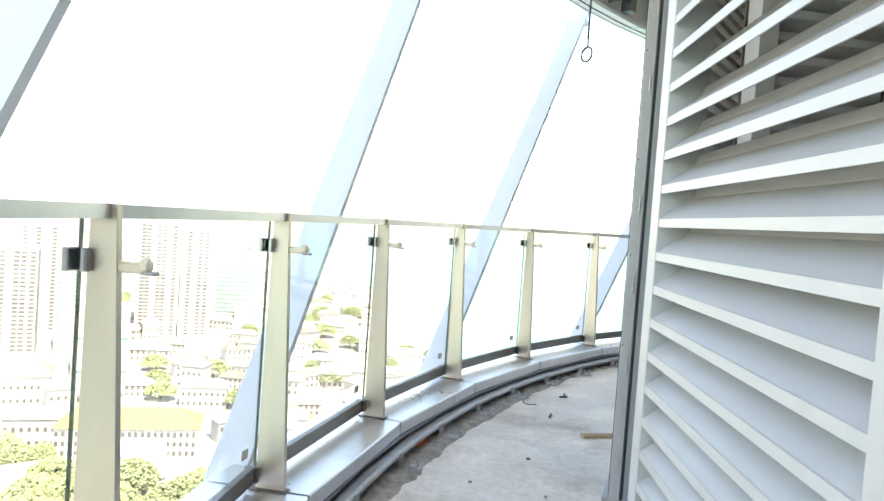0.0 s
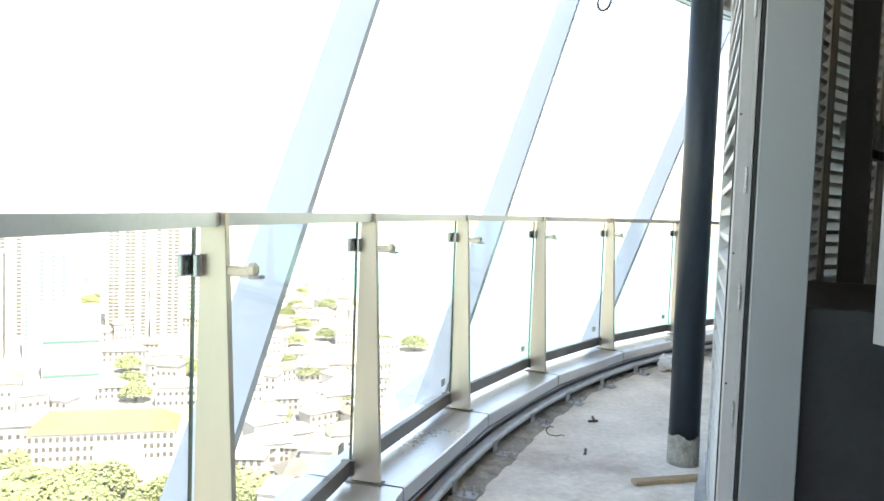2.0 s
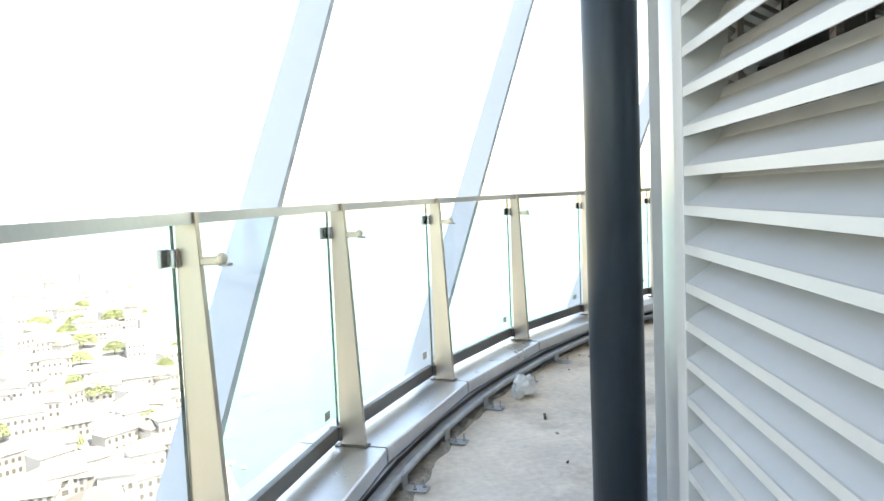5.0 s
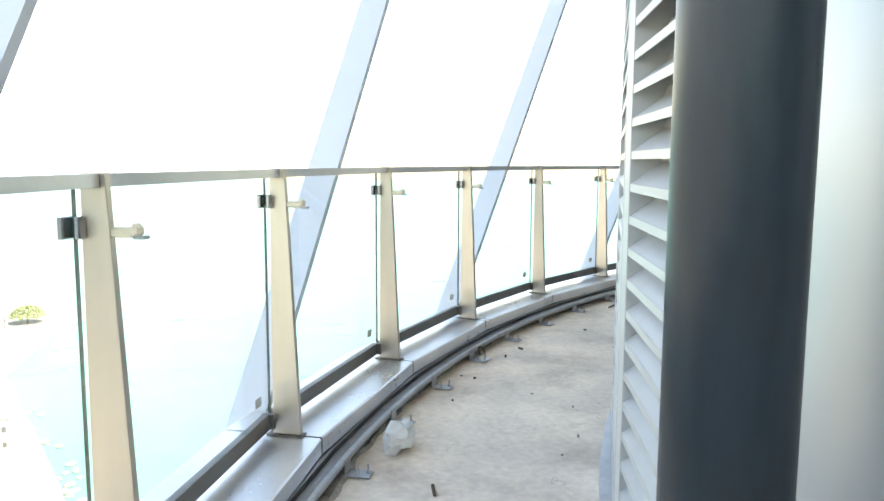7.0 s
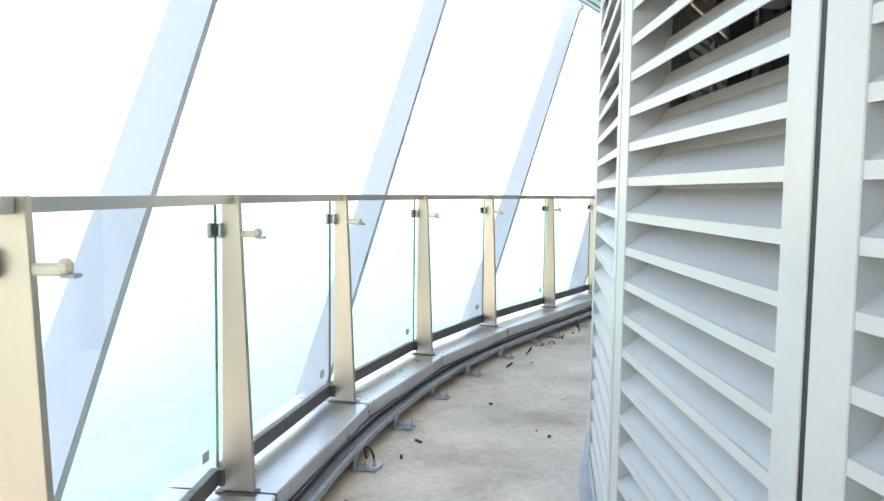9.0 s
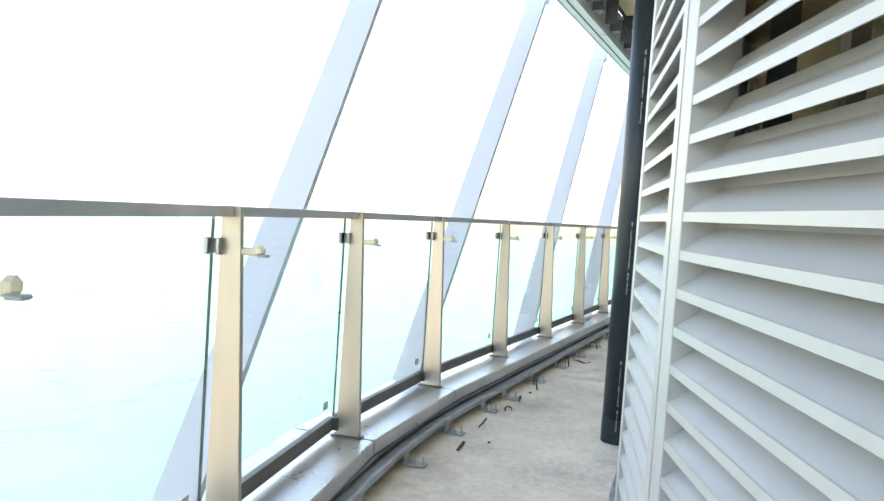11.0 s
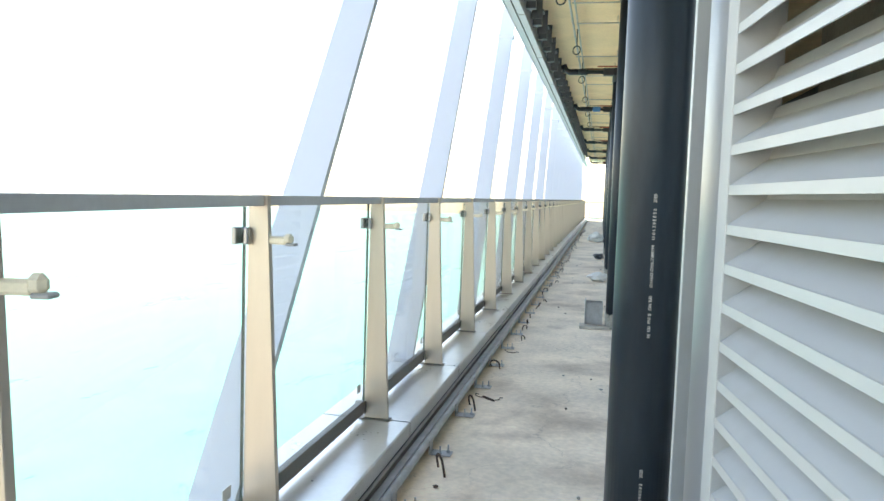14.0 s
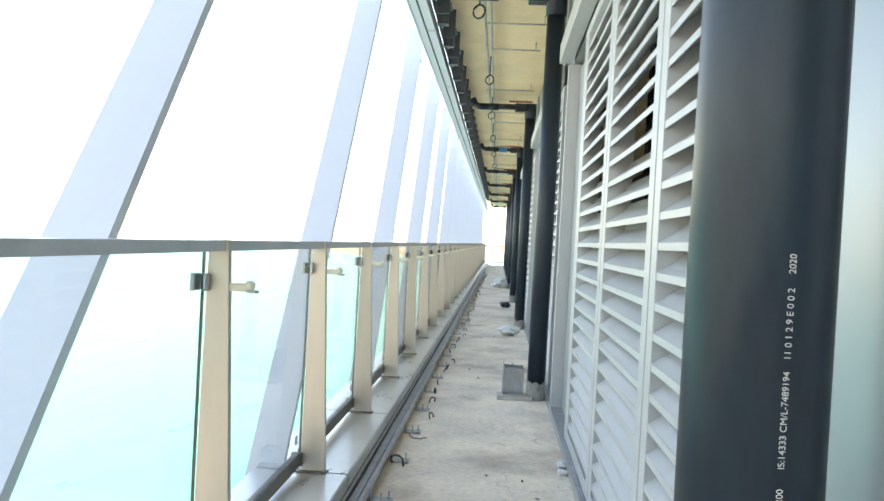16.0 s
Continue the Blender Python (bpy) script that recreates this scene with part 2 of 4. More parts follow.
def tube_path(bm, pts, r, seg=8):
    pts = [Vector(p) for p in pts]
    rings = []
    for i, p in enumerate(pts):
        d = (pts[min(i + 1, len(pts) - 1)] - pts[max(i - 1, 0)]).normalized()
        q = d.to_track_quat("Z", "Y")
        rings.append([bm.verts.new(p + q @ Vector((r * math.cos(2 * math.pi * k / seg), r * math.sin(2 * math.pi * k / seg), 0))) for k in range(seg)])
    for a, b in zip(rings, rings[1:]):
        for k in range(seg):
            try:
                bm.faces.new((a[k], a[(k + 1) % seg], b[(k + 1) % seg], b[k]))
            except ValueError:
                pass
    bm.faces.new(rings[0][::-1])
    bm.faces.new(rings[-1])


def run(bm, s0, s1, prof, gap=0.0):
    """A profile of (out, z) pairs carried from s0 to s1, cut on the radii."""
    ra = [bm.verts.new(at(s0 + gap, o, z)) for o, z in prof]
    rb = [bm.verts.new(at(s1 - gap, o, z)) for o, z in prof]
    n = len(prof)
    for i in range(n):
        bm.faces.new((ra[i], ra[(i + 1) % n], rb[(i + 1) % n], rb[i]))
    bm.faces.new(ra[::-1])
    bm.faces.new(rb)


def rect(o0, o1, z0, z1):
    return [(o0, z0), (o1, z0), (o1, z1), (o0, z1)]


def steps(s0, s1, step=0.55):
    n = max(1, math.ceil((s1 - s0) / step))
    return [s0 + (s1 - s0) * i / n for i in range(n + 1)]


def ribbon(name, s0, s1, prof, material, parent=None, label="", step=0.55):
    """One continuous piece along the curve."""
    bm = bmesh.new()
    cuts = sorted({*steps(s0, min(s1, 0), step), *( [0.0, s1] if s1 > 0 else [] )}) if s0 < 0 else [s0, s1]
    rings = [[bm.verts.new(at(s, o, z)) for o, z in prof] for s in cuts]
    n = len(prof)
    for a, b in zip(rings, rings[1:]):
        for i in range(n):
            bm.faces.new((a[i], a[(i + 1) % n], b[(i + 1) % n], b[i]))
    bm.faces.new(rings[0][::-1])
    bm.faces.new(rings[-1])
    return finish(bm, name, material, parent, label)


def thing(name, m, label, category, group=""):
    ob = new(name)
    ob.matrix_world = m
    return tagged(ob, label, category, group)


# post positions along the wall line, and by how much each is set off from even spacing
SET_OFF = {4: 0.029, 5: 0.024, 6: 0.008, 7: 0.006, 8: -0.011, 9: -0.028, 10: -0.009, 11: -0.014, 12: 0.002, 13: 0.009, 14: 0.015, 15: 0.008}
POST_S = [-0.099 - 1.079 * (9 - k) for k in range(-4, 10)] + [-0.099 + 1.301 * (k - 9) for k in range(10, 45)]
POST_S = [s + SET_OFF.get(k, 0.0) for k, s in enumerate(POST_S)]

# ---- structure ----
warm_tint_along_y(CONCRETE, (1.13, 1.02, 0.92), at(-6.5, 0.6).y, at(-3.0, 0.6).y)
hairline_cracks(CONCRETE)
floor = ribbon("floor", S_START, S_FAR, rect(-4.0, 1.20, -0.35, 0.0), CONCRETE)
tagged(floor, "rough grey concrete balcony floor slab with stains", "floor", kind="structure")
bm = bmesh.new()
rows_ = []
s = -12.5
while s < -2.2:
    inner = 0.95 + 0.2 * max(0, min(1, (s + 6.5) / 4)) + 0.03 * noise.noise(Vector((s * 1.1, 0, 3))) + 0.035 * noise.noise(Vector((s * 6, 0, 5)))
    row = []
    for i in range(7):
        o = inner + (1.2 - inner) * i / 6
        row.append(bm.verts.new(at(s, o, -0.004 if i == 0 else 0.004 + 0.024 * abs(noise.noise(Vector((s * 18, o * 18, 1)))) + 0.01 * abs(noise.noise(Vector((s * 47, o * 47, 2)))))))
    rows_.append(row)
    s += 0.045
for ra, rb in zip(rows_, rows_[1:]):
    for i in range(6):
        bm.faces.new((ra[i], ra[i + 1], rb[i + 1], rb[i]))
edge = finish(bm, "floor_edge", ROUGH_EDGE)
tagged(edge, "crumbly unfinished mortar strip along the floor edge", "floor edge", kind="structure")
upstand = ribbon("upstand", S_START, S_FAR, rect(1.20, 1.62, -0.35, 0.10), DARK_STEEL)
tagged(upstand, "low upstand under the railing plinth", "upstand", kind="structure")
soffit = ribbon("ceiling", S_START, S_FAR, rect(-4.0, 1.15, 3.72, 3.95), SOFFIT)
tagged(soffit, "tan board soffit over the balcony", "ceiling", kind="structure")
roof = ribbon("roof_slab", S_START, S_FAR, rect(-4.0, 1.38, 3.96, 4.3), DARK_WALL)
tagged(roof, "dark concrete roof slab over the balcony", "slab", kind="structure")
edge_beam = ribbon("ceiling_edge", S_START, S_FAR, rect(1.318, 1.385, 3.36, 3.40), FIN)
tagged(edge_beam, "pale metal strip along the ceiling edge", "edge trim", kind="structure")
inner_strip = ribbon("ceiling_edge", S_START, S_FAR, rect(1.225, 1.302, 3.36, 3.40), FIN)
tagged(inner_strip, "pale metal strip along the inner side of the ceiling edge", "edge trim", kind="structure")
groove = ribbon("ceiling_groove", S_START, S_FAR, rect(1.304, 1.316, 3.354, 3.40), DARK_STEEL)
tagged(groove, "dark groove between the ceiling edge strips", "groove", kind="structure")
s = -14.6
while s < 30:
    jt = ribbon("edge_joint", s, s + 0.03, rect(1.225, 1.30, 3.353, 3.3595), STEEL_RAIL)
    tagged(jt, "thin cover plate over a joint of the ceiling edge", "cover plate", "edge cover plates")
    s += 2.6
lip = ribbon("ceiling_lip", S_START, S_FAR, rect(1.386, 1.40, 3.352, 3.95), FIN)
tagged(lip, "pale metal fascia at the ceiling edge", "edge trim", kind="structure")
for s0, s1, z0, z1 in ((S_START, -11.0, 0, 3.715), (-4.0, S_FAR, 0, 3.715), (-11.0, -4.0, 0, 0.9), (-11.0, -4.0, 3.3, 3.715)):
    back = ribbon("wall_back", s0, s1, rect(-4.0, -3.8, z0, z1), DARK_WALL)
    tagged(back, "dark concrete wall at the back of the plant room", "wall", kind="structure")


def louvre_panel(s0, s1, z0=0.07, z1=2.76, up=False, out0=0.0, out1=0.0, paint=None):
    """A framed bank of fixed slats between two places on the wall line."""
    paint = paint or LOUVRE
    a, b = at(s0, out0), at(s1, out1)
    w = (b - a).length
    d = (b - a).normalized()
    m = Matrix.Translation((a + b) / 2) @ Matrix.Rotation(math.atan2(d.y, d.x), 4, "Z")
    name = "louvre_panel"
    lab = "white powder-coated metal louvre panel with fixed slats" if not up else "white upper louvre panel with fixed slats under the ceiling"
    p = thing(name, m, lab, "louvre panel", "louvre panels along the balcony wall")
    h = w / 2 - 0.009
    key = (round(w, 2), up, paint.name)
    fr = 0.086
    if key not in SLATS:
        bm = bmesh.new()
        k = h - fr + 0.004
        prof = [(0.0, 0.0), (0.0, 0.024), (-0.004, 0.026), (-0.088, 0.089), (-0.1, 0.118), (-0.1035, 0.117), (-0.092, 0.0855), (-0.0045, 0.0195), (-0.004, 0.0)]
        ra = [bm.verts.new((-k, y - 0.003, z)) for y, z in prof]
        rb = [bm.verts.new((k, y - 0.003, z)) for y, z in prof]
        n = len(prof)
        for i in range(n):
            bm.faces.new((ra[i], ra[(i + 1) % n], rb[(i + 1) % n], rb[i]))
        ob = finish(bm, "slat", paint)
        SLATS[key] = ob.data
        bpy.data.objects.remove(ob)
    z = 1.236 - 0.0967 * int((1.236 - z0 - 0.07) / 0.0967) if not up else z0 + 0.08
    while z < z1 - 0.12:
        shared("slat", SLATS[key], p, Matrix.Translation((0, 0, z)))
        z += 0.0967
    for x0, x1 in ((-h, -h + fr), (h - fr, h)):
        part("frame_post", boxm(x0, x1, -0.115, 0.0, z0, z1, 0.002), paint, p)
    part("frame_head", boxm(-h + fr, h - fr, -0.115, 0.0, z1 - 0.06, z1, 0.002), paint, p)
    part("frame_sill", boxm(-h + fr, h - fr, -0.115, 0.0, z0, z0 + 0.07, 0.002), paint, p)
    part("gasket", boxm(h + 0.001, h + 0.017, -0.1, -0.005, z0, z1), GASKET, p, "black rubber joint")
    return p


SLATS = {}
ARC_PANELS = [(-14.36, -13.1), (-13.1, -11.83), (-11.83, -10.57), (-10.57, -9.188), (-7.93, -6.587), (-5.97, -4.888), (-4.888, -3.736), (-3.736, -2.545), (-2.545, -1.44), (-1.44, -0.311)]
for a_, b_ in ARC_PANELS:
    louvre_panel(a_, b_, 0.07, 3.70)
BAY = 5.33
for j in range(8):
    o = BAY * j
    for a_, b_ in ((0.32, 1.47), (1.47, 2.67), (2.67, 3.88)):
        louvre_panel(o + a_, o + b_)
        louvre_panel(o + a_, o + b_, 2.95, 3.70, up=True)

for s0, s1 in ((S_START, -9.188), (-7.96, 42.9)):
    k_ = ribbon("kerb", s0, s1, rect(-0.13, 0.03, 0.0, 0.065), GALV)
    tagged(k_, "grey metal sill kerb under the louvres", "sill", kind="structure")


def column_cladding(s0, s1, z1=3.70):
    """A shallow convex aluminium sheet between two louvre banks."""
    a, b = at(s0, -0.02), at(s1, -0.02)
    w = (b - a).length
    d = (b - a).normalized()
    p = thing("column_cladding", Matrix.Translation((a + b) / 2) @ Matrix.Rotation(math.atan2(d.y, d.x), 4, "Z"), "smooth satin aluminium column cladding behind a drain pipe", "column cladding", "column claddings")
    bm = bmesh.new()
    n = 14
    h = w / 2 - 0.012
    rows = []
    for z in (0.0, z1):
        rows.append([bm.verts.new((h * (2 * i / n - 1), 0.01 - 0.05 * (2 * i / n - 1) ** 2, z)) for i in range(n + 1)])
    for i in range(n):
        bm.faces.new((rows[0][i], rows[0][i + 1], rows[1][i + 1], rows[1][i]))
    part("sheet", bm, ALU, p, smooth=True)
    for x in (-h - 0.009, h + 0.001):
        part("edge_trim", boxm(x, x + 0.008, -0.12, -0.03, 0.0, z1), ALU, p)
    return p


column_cladding(-6.556, -5.97)
column_cladding(-0.28, 0.32)
for s0, s1 in ((-6.585, -6.558), (-0.309, -0.282)):
    ch = ribbon("trim_channel", s0, s1, rect(-0.11, -0.012, 0.0, 3.70), LOUVRE)
    tagged(ch, "narrow white channel beside the column cladding", "trim", kind="structure")
for j in range(1, 8):
    column_cladding(BAY * j - 0.38, BAY * j + 0.32)


def box_thing(name, m, dims, material, label, category, group="", bevel=0.004):
    ob = finish(boxm(*dims, bevel), name, material)
    ob.matrix_world = m
    return tagged(ob, label, category, group)


# doorway in the arc: the side of the frame that faces the opening
jamb = thing("door_frame", frame_at(-7.93), "pale grey door frame with hinges and a rubber seal", "door frame")
jamb["kind"] = "structure"
part("flange", boxm(-0.026, 0.0, -0.052, 0.0, 0.0, 3.70, 0.003), JAMB, jamb)
part("joint", boxm(-0.012, 0.0, 0.0005, 0.004, 0.0, 3.70), GASKET, jamb)
bm = bmesh.new()
cuts = [3.70 * i / 90 for i in range(91)]
for z0, z1 in zip(cuts, cuts[1:]):
    w0, w1 = (0.0535 - 0.006 * max(0, noise.noise(Vector((3, 2, z * 2.2)))) for z in (z0, z1))
    q = [bm.verts.new(c) for c in ((-0.0285, -w0, z0), (-0.0285, -0.064, z0), (-0.0285, -0.064, z1), (-0.0285, -w1, z1))]
    bm.faces.new(q)
part("seal", bm, GASKET, jamb, "black rubber seal")
part("seal", boxm(-0.025, 0.0, -0.064, -0.053, 0.0, 3.70), GASKET, jamb, "black rubber seal")
part("reveal", boxm(-0.032, 0.0, -0.232, -0.066, 0.0, 3.70, 0.004), GREY_PANEL, jamb)
part("door_stop", boxm(-0.029, -0.026, -0.050, -0.039, 0.0, 3.70, 0.001), JAMB, jamb)
for z in (0.65, 1.03, 1.40, 1.95, 2.5):
    bmh = boxm(-0.031, -0.026, -0.038, -0.029, z, z + 0.085, 0.002)
    rod(bmh, (-0.031, -0.034, z + 0.004), (-0.031, -0.034, z + 0.081), 0.004, 8)
    part("hinge", bmh, GALV, jamb)
    for dz in (0.022, 0.062):
        bm = bmesh.new()
        rod(bm, (-0.034, -0.0335, z + dz), (-0.0375, -0.0335, z + dz), 0.004, 8)
        part("screw", bm, STEEL_RAIL, jamb)
rng = random.Random(3)
for k in range(95):
    z = 0.05 + 0.037 * k + rng.uniform(-0.01, 0.01)
    part("weld", boxm(-0.0285, -0.026, -0.037 + rng.uniform(-0.001, 0.002), -0.034, z, z + rng.uniform(0.008, 0.03), 0.001), JAMB, jamb)
for z in (0.79, 1.21, 1.65, 2.15):
    bm = bmesh.new()
    rod(bm, (-0.026, -0.009, z), (-0.0285, -0.009, z), 0.0035, 8)
    part("screw", bm, DARK_STEEL, jamb)


def far_door(s0):
    p = thing("door_unit", frame_at(s0), "recessed grey steel door unit with black joints", "door", "doors along the balcony wall")
    part("frame_post", boxm(0.0, 0.08, -0.12, 0.0, 0.0, 2.76, 0.002), LOUVRE, p)
    part("leaf", boxm(0.09, 0.98, -0.1, -0.06, 0.02, 2.72, 0.002), GREY_PANEL, p)
    part("joint", boxm(0.52, 0.535, -0.06, -0.055, 0.03, 2.7), GASKET, p)
    part("frame_post", boxm(0.99, 1.06, -0.12, 0.03, 0.0, 2.76, 0.002), LOUVRE, p)
    part("panel_over", boxm(0.0, 1.06, -0.1, -0.02, 2.78, 3.70), GREY_PANEL, p)
    hd = part("hood", boxm(-3.58, 1.08, 0.0, 0.10, 2.78, 2.93, 0.004), LOUVRE, p)
    return p


for j in range(8):
    far_door(BAY * j + 3.89)

# ---- drain pipes ----
PIPES = [(-6.344, 0.137, 0.081), (0.024, 0.136, 0.098)] + [(0.113 + 5.33 * j, 0.117, 0.078) for j in range(1, 8)]
for i, (s, o, r) in enumerate(PIPES):
    p = thing("drain_pipe", frame_at(s, o), "tall black plastic drain pipe with a cement-smeared foot" if i != 1 else "tall black plastic drain pipe with white print", "pipe", "vertical drain pipes")
    bm = bmesh.new()
    rod(bm, (0, 0, 0.0), (0, 0, 3.3), r, 40)
    part("shaft", bm, HDPE, p, smooth=True)
    bm = bmesh.new()
    ring_ = [(r + 0.002) * Vector((math.cos(a), math.sin(a), 0)) for a in [2 * math.pi * q / 48 for q in range(48)]]
    tops = [0.155 + 0.05 * noise.noise(Vector((v.x * 16, v.y * 16, i * 3.0))) + 0.012 * noise.noise(Vector((v.x * 90, v.y * 90, i * 3.0))) for v in ring_]
    lo = [bm.verts.new(v) for v in ring_]
    hi = [bm.verts.new((v.x, v.y, h)) for v, h in zip(ring_, tops)]
    for q in range(48):
        bm.faces.new((lo[q], lo[(q + 1) % 48], hi[(q + 1) % 48], hi[q]))
    part("foot", bm, PAINTED if i != 1 else HDPE, p, smooth=True)
    bm = bmesh.new()
    rod(bm, (0, 0, 3.3), (0, 0, 3.71 if i < 3 else 3.53), r + 0.012, 32)
    part("socket", bm, HDPE, p, smooth=True)

# ---- railing, one bay after another ----
def railing_post(s):
    p = thing("railing_post", frame_at(s), "tapered brushed stainless steel railing post with a glass clamp", "railing post", "railing posts")
    bm = bmesh.new()
    prof = [(1.273, 0.180), (1.396, 0.180), (1.388, 1.292), (1.325, 1.292)]
    va = [bm.verts.new((-0.013, y, z)) for y, z in prof]
    vb = [bm.verts.new((0.013, y, z)) for y, z in prof]
    for i in range(4):
        bm.faces.new((va[i], va[(i + 1) % 4], vb[(i + 1) % 4], vb[i]))
    bm.faces.new(va[::-1])
    bm.faces.new(vb)
    bmesh.ops.bevel(bm, geom=bm.edges[:], offset=0.0015, segments=1, affect="EDGES")
    part("post_plate", bm, STEEL_POST, p)
    part("base_plate", boxm(-0.028, 0.03, 1.262, 1.42, 0.1725, 0.178, 0.001), STEEL_DARK, p)
    bm = bmesh.new()
    box(bm, -0.044, -0.013, 1.376, 1.393, 1.132, 1.187, None, 0.004)
    box(bm, -0.062, -0.010, 1.408, 1.424, 1.132, 1.187, None, 0.003)
    box(bm, -0.016, -0.010, 1.392, 1.409, 1.136, 1.183)
    part("glass_clamp", bm, CLAMP, p)
    part("lower_clamp", boxm(-0.03, -0.012, 1.385, 1.44, 0.20, 0.265, 0.002), STEEL_DARK, p)
    bm = bmesh.new()
    box(bm, -0.009, 0.009, 1.262, 1.335, 1.134, 1.160, None, 0.006)
    box(bm, -0.014, 0.014, 1.240, 1.272, 1.136, 1.170, None, 0.010)
    part("handrail_arm", bm, TAPE, p, "handrail bracket wrapped in cream tape")
    bm = bmesh.new()
    box(bm, -0.016, 0.016, 1.229, 1.262, 1.131, 1.140, None, 0.003)
    part("arm_tip", bm, JAMB, p)
    return p


first = railing_post(POST_S[0])
for s in POST_S[1:]:
    m = frame_at(s)
    copy_thing(first, Matrix.Translation(at(s, 1.39) - m @ Vector((0, 1.39, 0))) @ m)
for s0, s1 in zip(POST_S, POST_S[1:]):
    bm = bmesh.new()
    run(bm, s0, s1, rect(1.335, 1.388, 1.257, 1.290), 0.014)
    tagged(finish(bm, "top_rail", STEEL_RAIL), "satin stainless steel top rail between two posts", "rail", "top rails")
    bm = bmesh.new()
    run(bm, s0, s1, rect(1.393, 1.423, 0.202, 0.267), 0.031)
    tagged(finish(bm, "bottom_rail", STEEL_DARK), "dull steel bottom rail that holds the glass", "rail", "bottom rails")
    g = thing("glass_panel", Matrix.Identity(4), "clear glass guard panel with green edges", "glass panel", "glass guard panels")
    bm = bmesh.new()
    run(bm, s0 - 0.010, s1 - 0.016, rect(1.395, 1.405, 0.267, 1.257))
    pane = part("pane", bm, GLASS, g)
    pane.visible_shadow = False
    bm = bmesh.new()
    run(bm, s1 - 0.0160, s1 - 0.0152, rect(1.3945, 1.4055, 0.268, 1.255))
    part("glass_edge", bm, GLASS_EDGE, g)
    bm = bmesh.new()
    run(bm, s1 - 0.14, s1 - 0.09, rect(1.3935, 1.3948, 0.33, 0.37))
    part("maker_mark", bm, BAG_WHITE, g, "small grey etched mark")
    # plinth cap, joint beside each post
    bm = bmesh.new()
    run(bm, s0, s1, [(1.168, 0.10), (1.168, 0.166), (1.175, 0.172), (1.62, 0.172), (1.62, 0.10)], 0.007)
    tagged(finish(bm, "plinth_cap", STEEL_CAP), "folded stainless steel plinth cap under the railing", "plinth cap", "plinth caps")
gut = ribbon("gutter_ledge", S_START, S_FAR, [(1.165, 0.0), (1.165, 0.075), (1.185, 0.099), (1.199, 0.099), (1.199, 0.0)], STEEL_DARK)
tagged(gut, "dark folded steel ledge below the plinth caps", "ledge", kind="structure")
tray = ribbon("gutter_tray", S_START, S_FAR, [(1.110, 0.066), (1.110, 0.072), (1.148, 0.068), (1.148, 0.062)], GALV)
tagged(tray, "thin galvanised gutter tray", "gutter", kind="structure")
bm = bmesh.new()
pts = [at(s, 1.093, 0.06) for s in [S_START + 0.3 * i for i in range(int(-S_START / 0.3) + 1)] + [S_FAR]]
tube_path(bm, pts, 0.019, 10)
tagged(finish(bm, "gutter_pipe", GALV, smooth=True), "round galvanised edge tube along the gutter", "tube", kind="structure")

BRACKET_S = [-3.26 + 0.572 * k for k in range(-20, 7)] + [0.59 + 0.69 * k for k in range(46)]
first = None
for s in BRACKET_S:
    m = frame_at(s)
    if first is None:
        first = thing("gutter_bracket", m, "galvanised angle bracket bolted to the floor", "bracket", "gutter brackets")
        part("foot_plate", boxm(-0.037, 0.037, 0.965, 1.0695, 0.006, 0.012, 0.001), GALV, first)
        part("upright", boxm(-0.037, 0.037, 1.070, 1.075, 0.006, 0.078, 0.001), GALV, first)
        for x, y in ((-0.018, 1.02), (0.016, 0.985)):
            bm = bmesh.new()
            rod(bm, (x, y, 0.012), (x, y, 0.05), 0.0045, 6)
            rod(bm, (x, y, 0.012), (x, y, 0.02), 0.010, 6)
            part("bolt", bm, GALV, first)
    else:
        copy_thing(first, m)

step_ = ribbon("gutter_lip", S_START, S_FAR, rect(1.153, 1.1675, 0.086, 0.093), STEEL_RAIL)
tagged(step_, "narrow folded steel lip under the plinth caps", "lip", kind="structure")

# ---- leaning fins outside ----
LEAN = 0.706
def fin_pose(s):
    return frame_at(s, 1.1, 1.27) @ Matrix.Translation((0, 0.412, 0))


def fin(s):
    p = thing("facade_fin", fin_pose(s), "pale blue-white leaning metal facade fin", "facade fin", "leaning facade fins")
    bm = bmesh.new()
    lo, hi = -6.0, 2.55
    pr = [(0.0, 0.0), (0.045, 0.0), (0.045, 0.18), (0.0, 0.18)]
    va = [bm.verts.new((x + LEAN * lo, y, lo)) for x, y in pr]
    vb = [bm.verts.new((x + LEAN * hi, y, hi)) for x, y in pr]
    for i in range(4):
        bm.faces.new((va[i], va[(i + 1) % 4], vb[(i + 1) % 4], vb[i]))
    bm.faces.new(va[::-1])
    bm.faces.new(vb)
    part("blade", bm, FIN, p)
    part("top_bracket", boxm(LEAN * 2.12 - 0.02, LEAN * 2.12 + 0.09, -0.012, 0.192, 2.08, 2.14, 0.003), FIN, p)
    return p


FIN_S = [-1.385, -3.574, -5.741, -7.866] + [-1.395 - 2.158 * k for k in range(4, 8)] + [0.80, 3.374] + [0.77 + 2.603 * k for k in range(2, 18)]
first = fin(FIN_S[0])
for s in FIN_S[1:]:
    copy_thing(first, fin_pose(s))

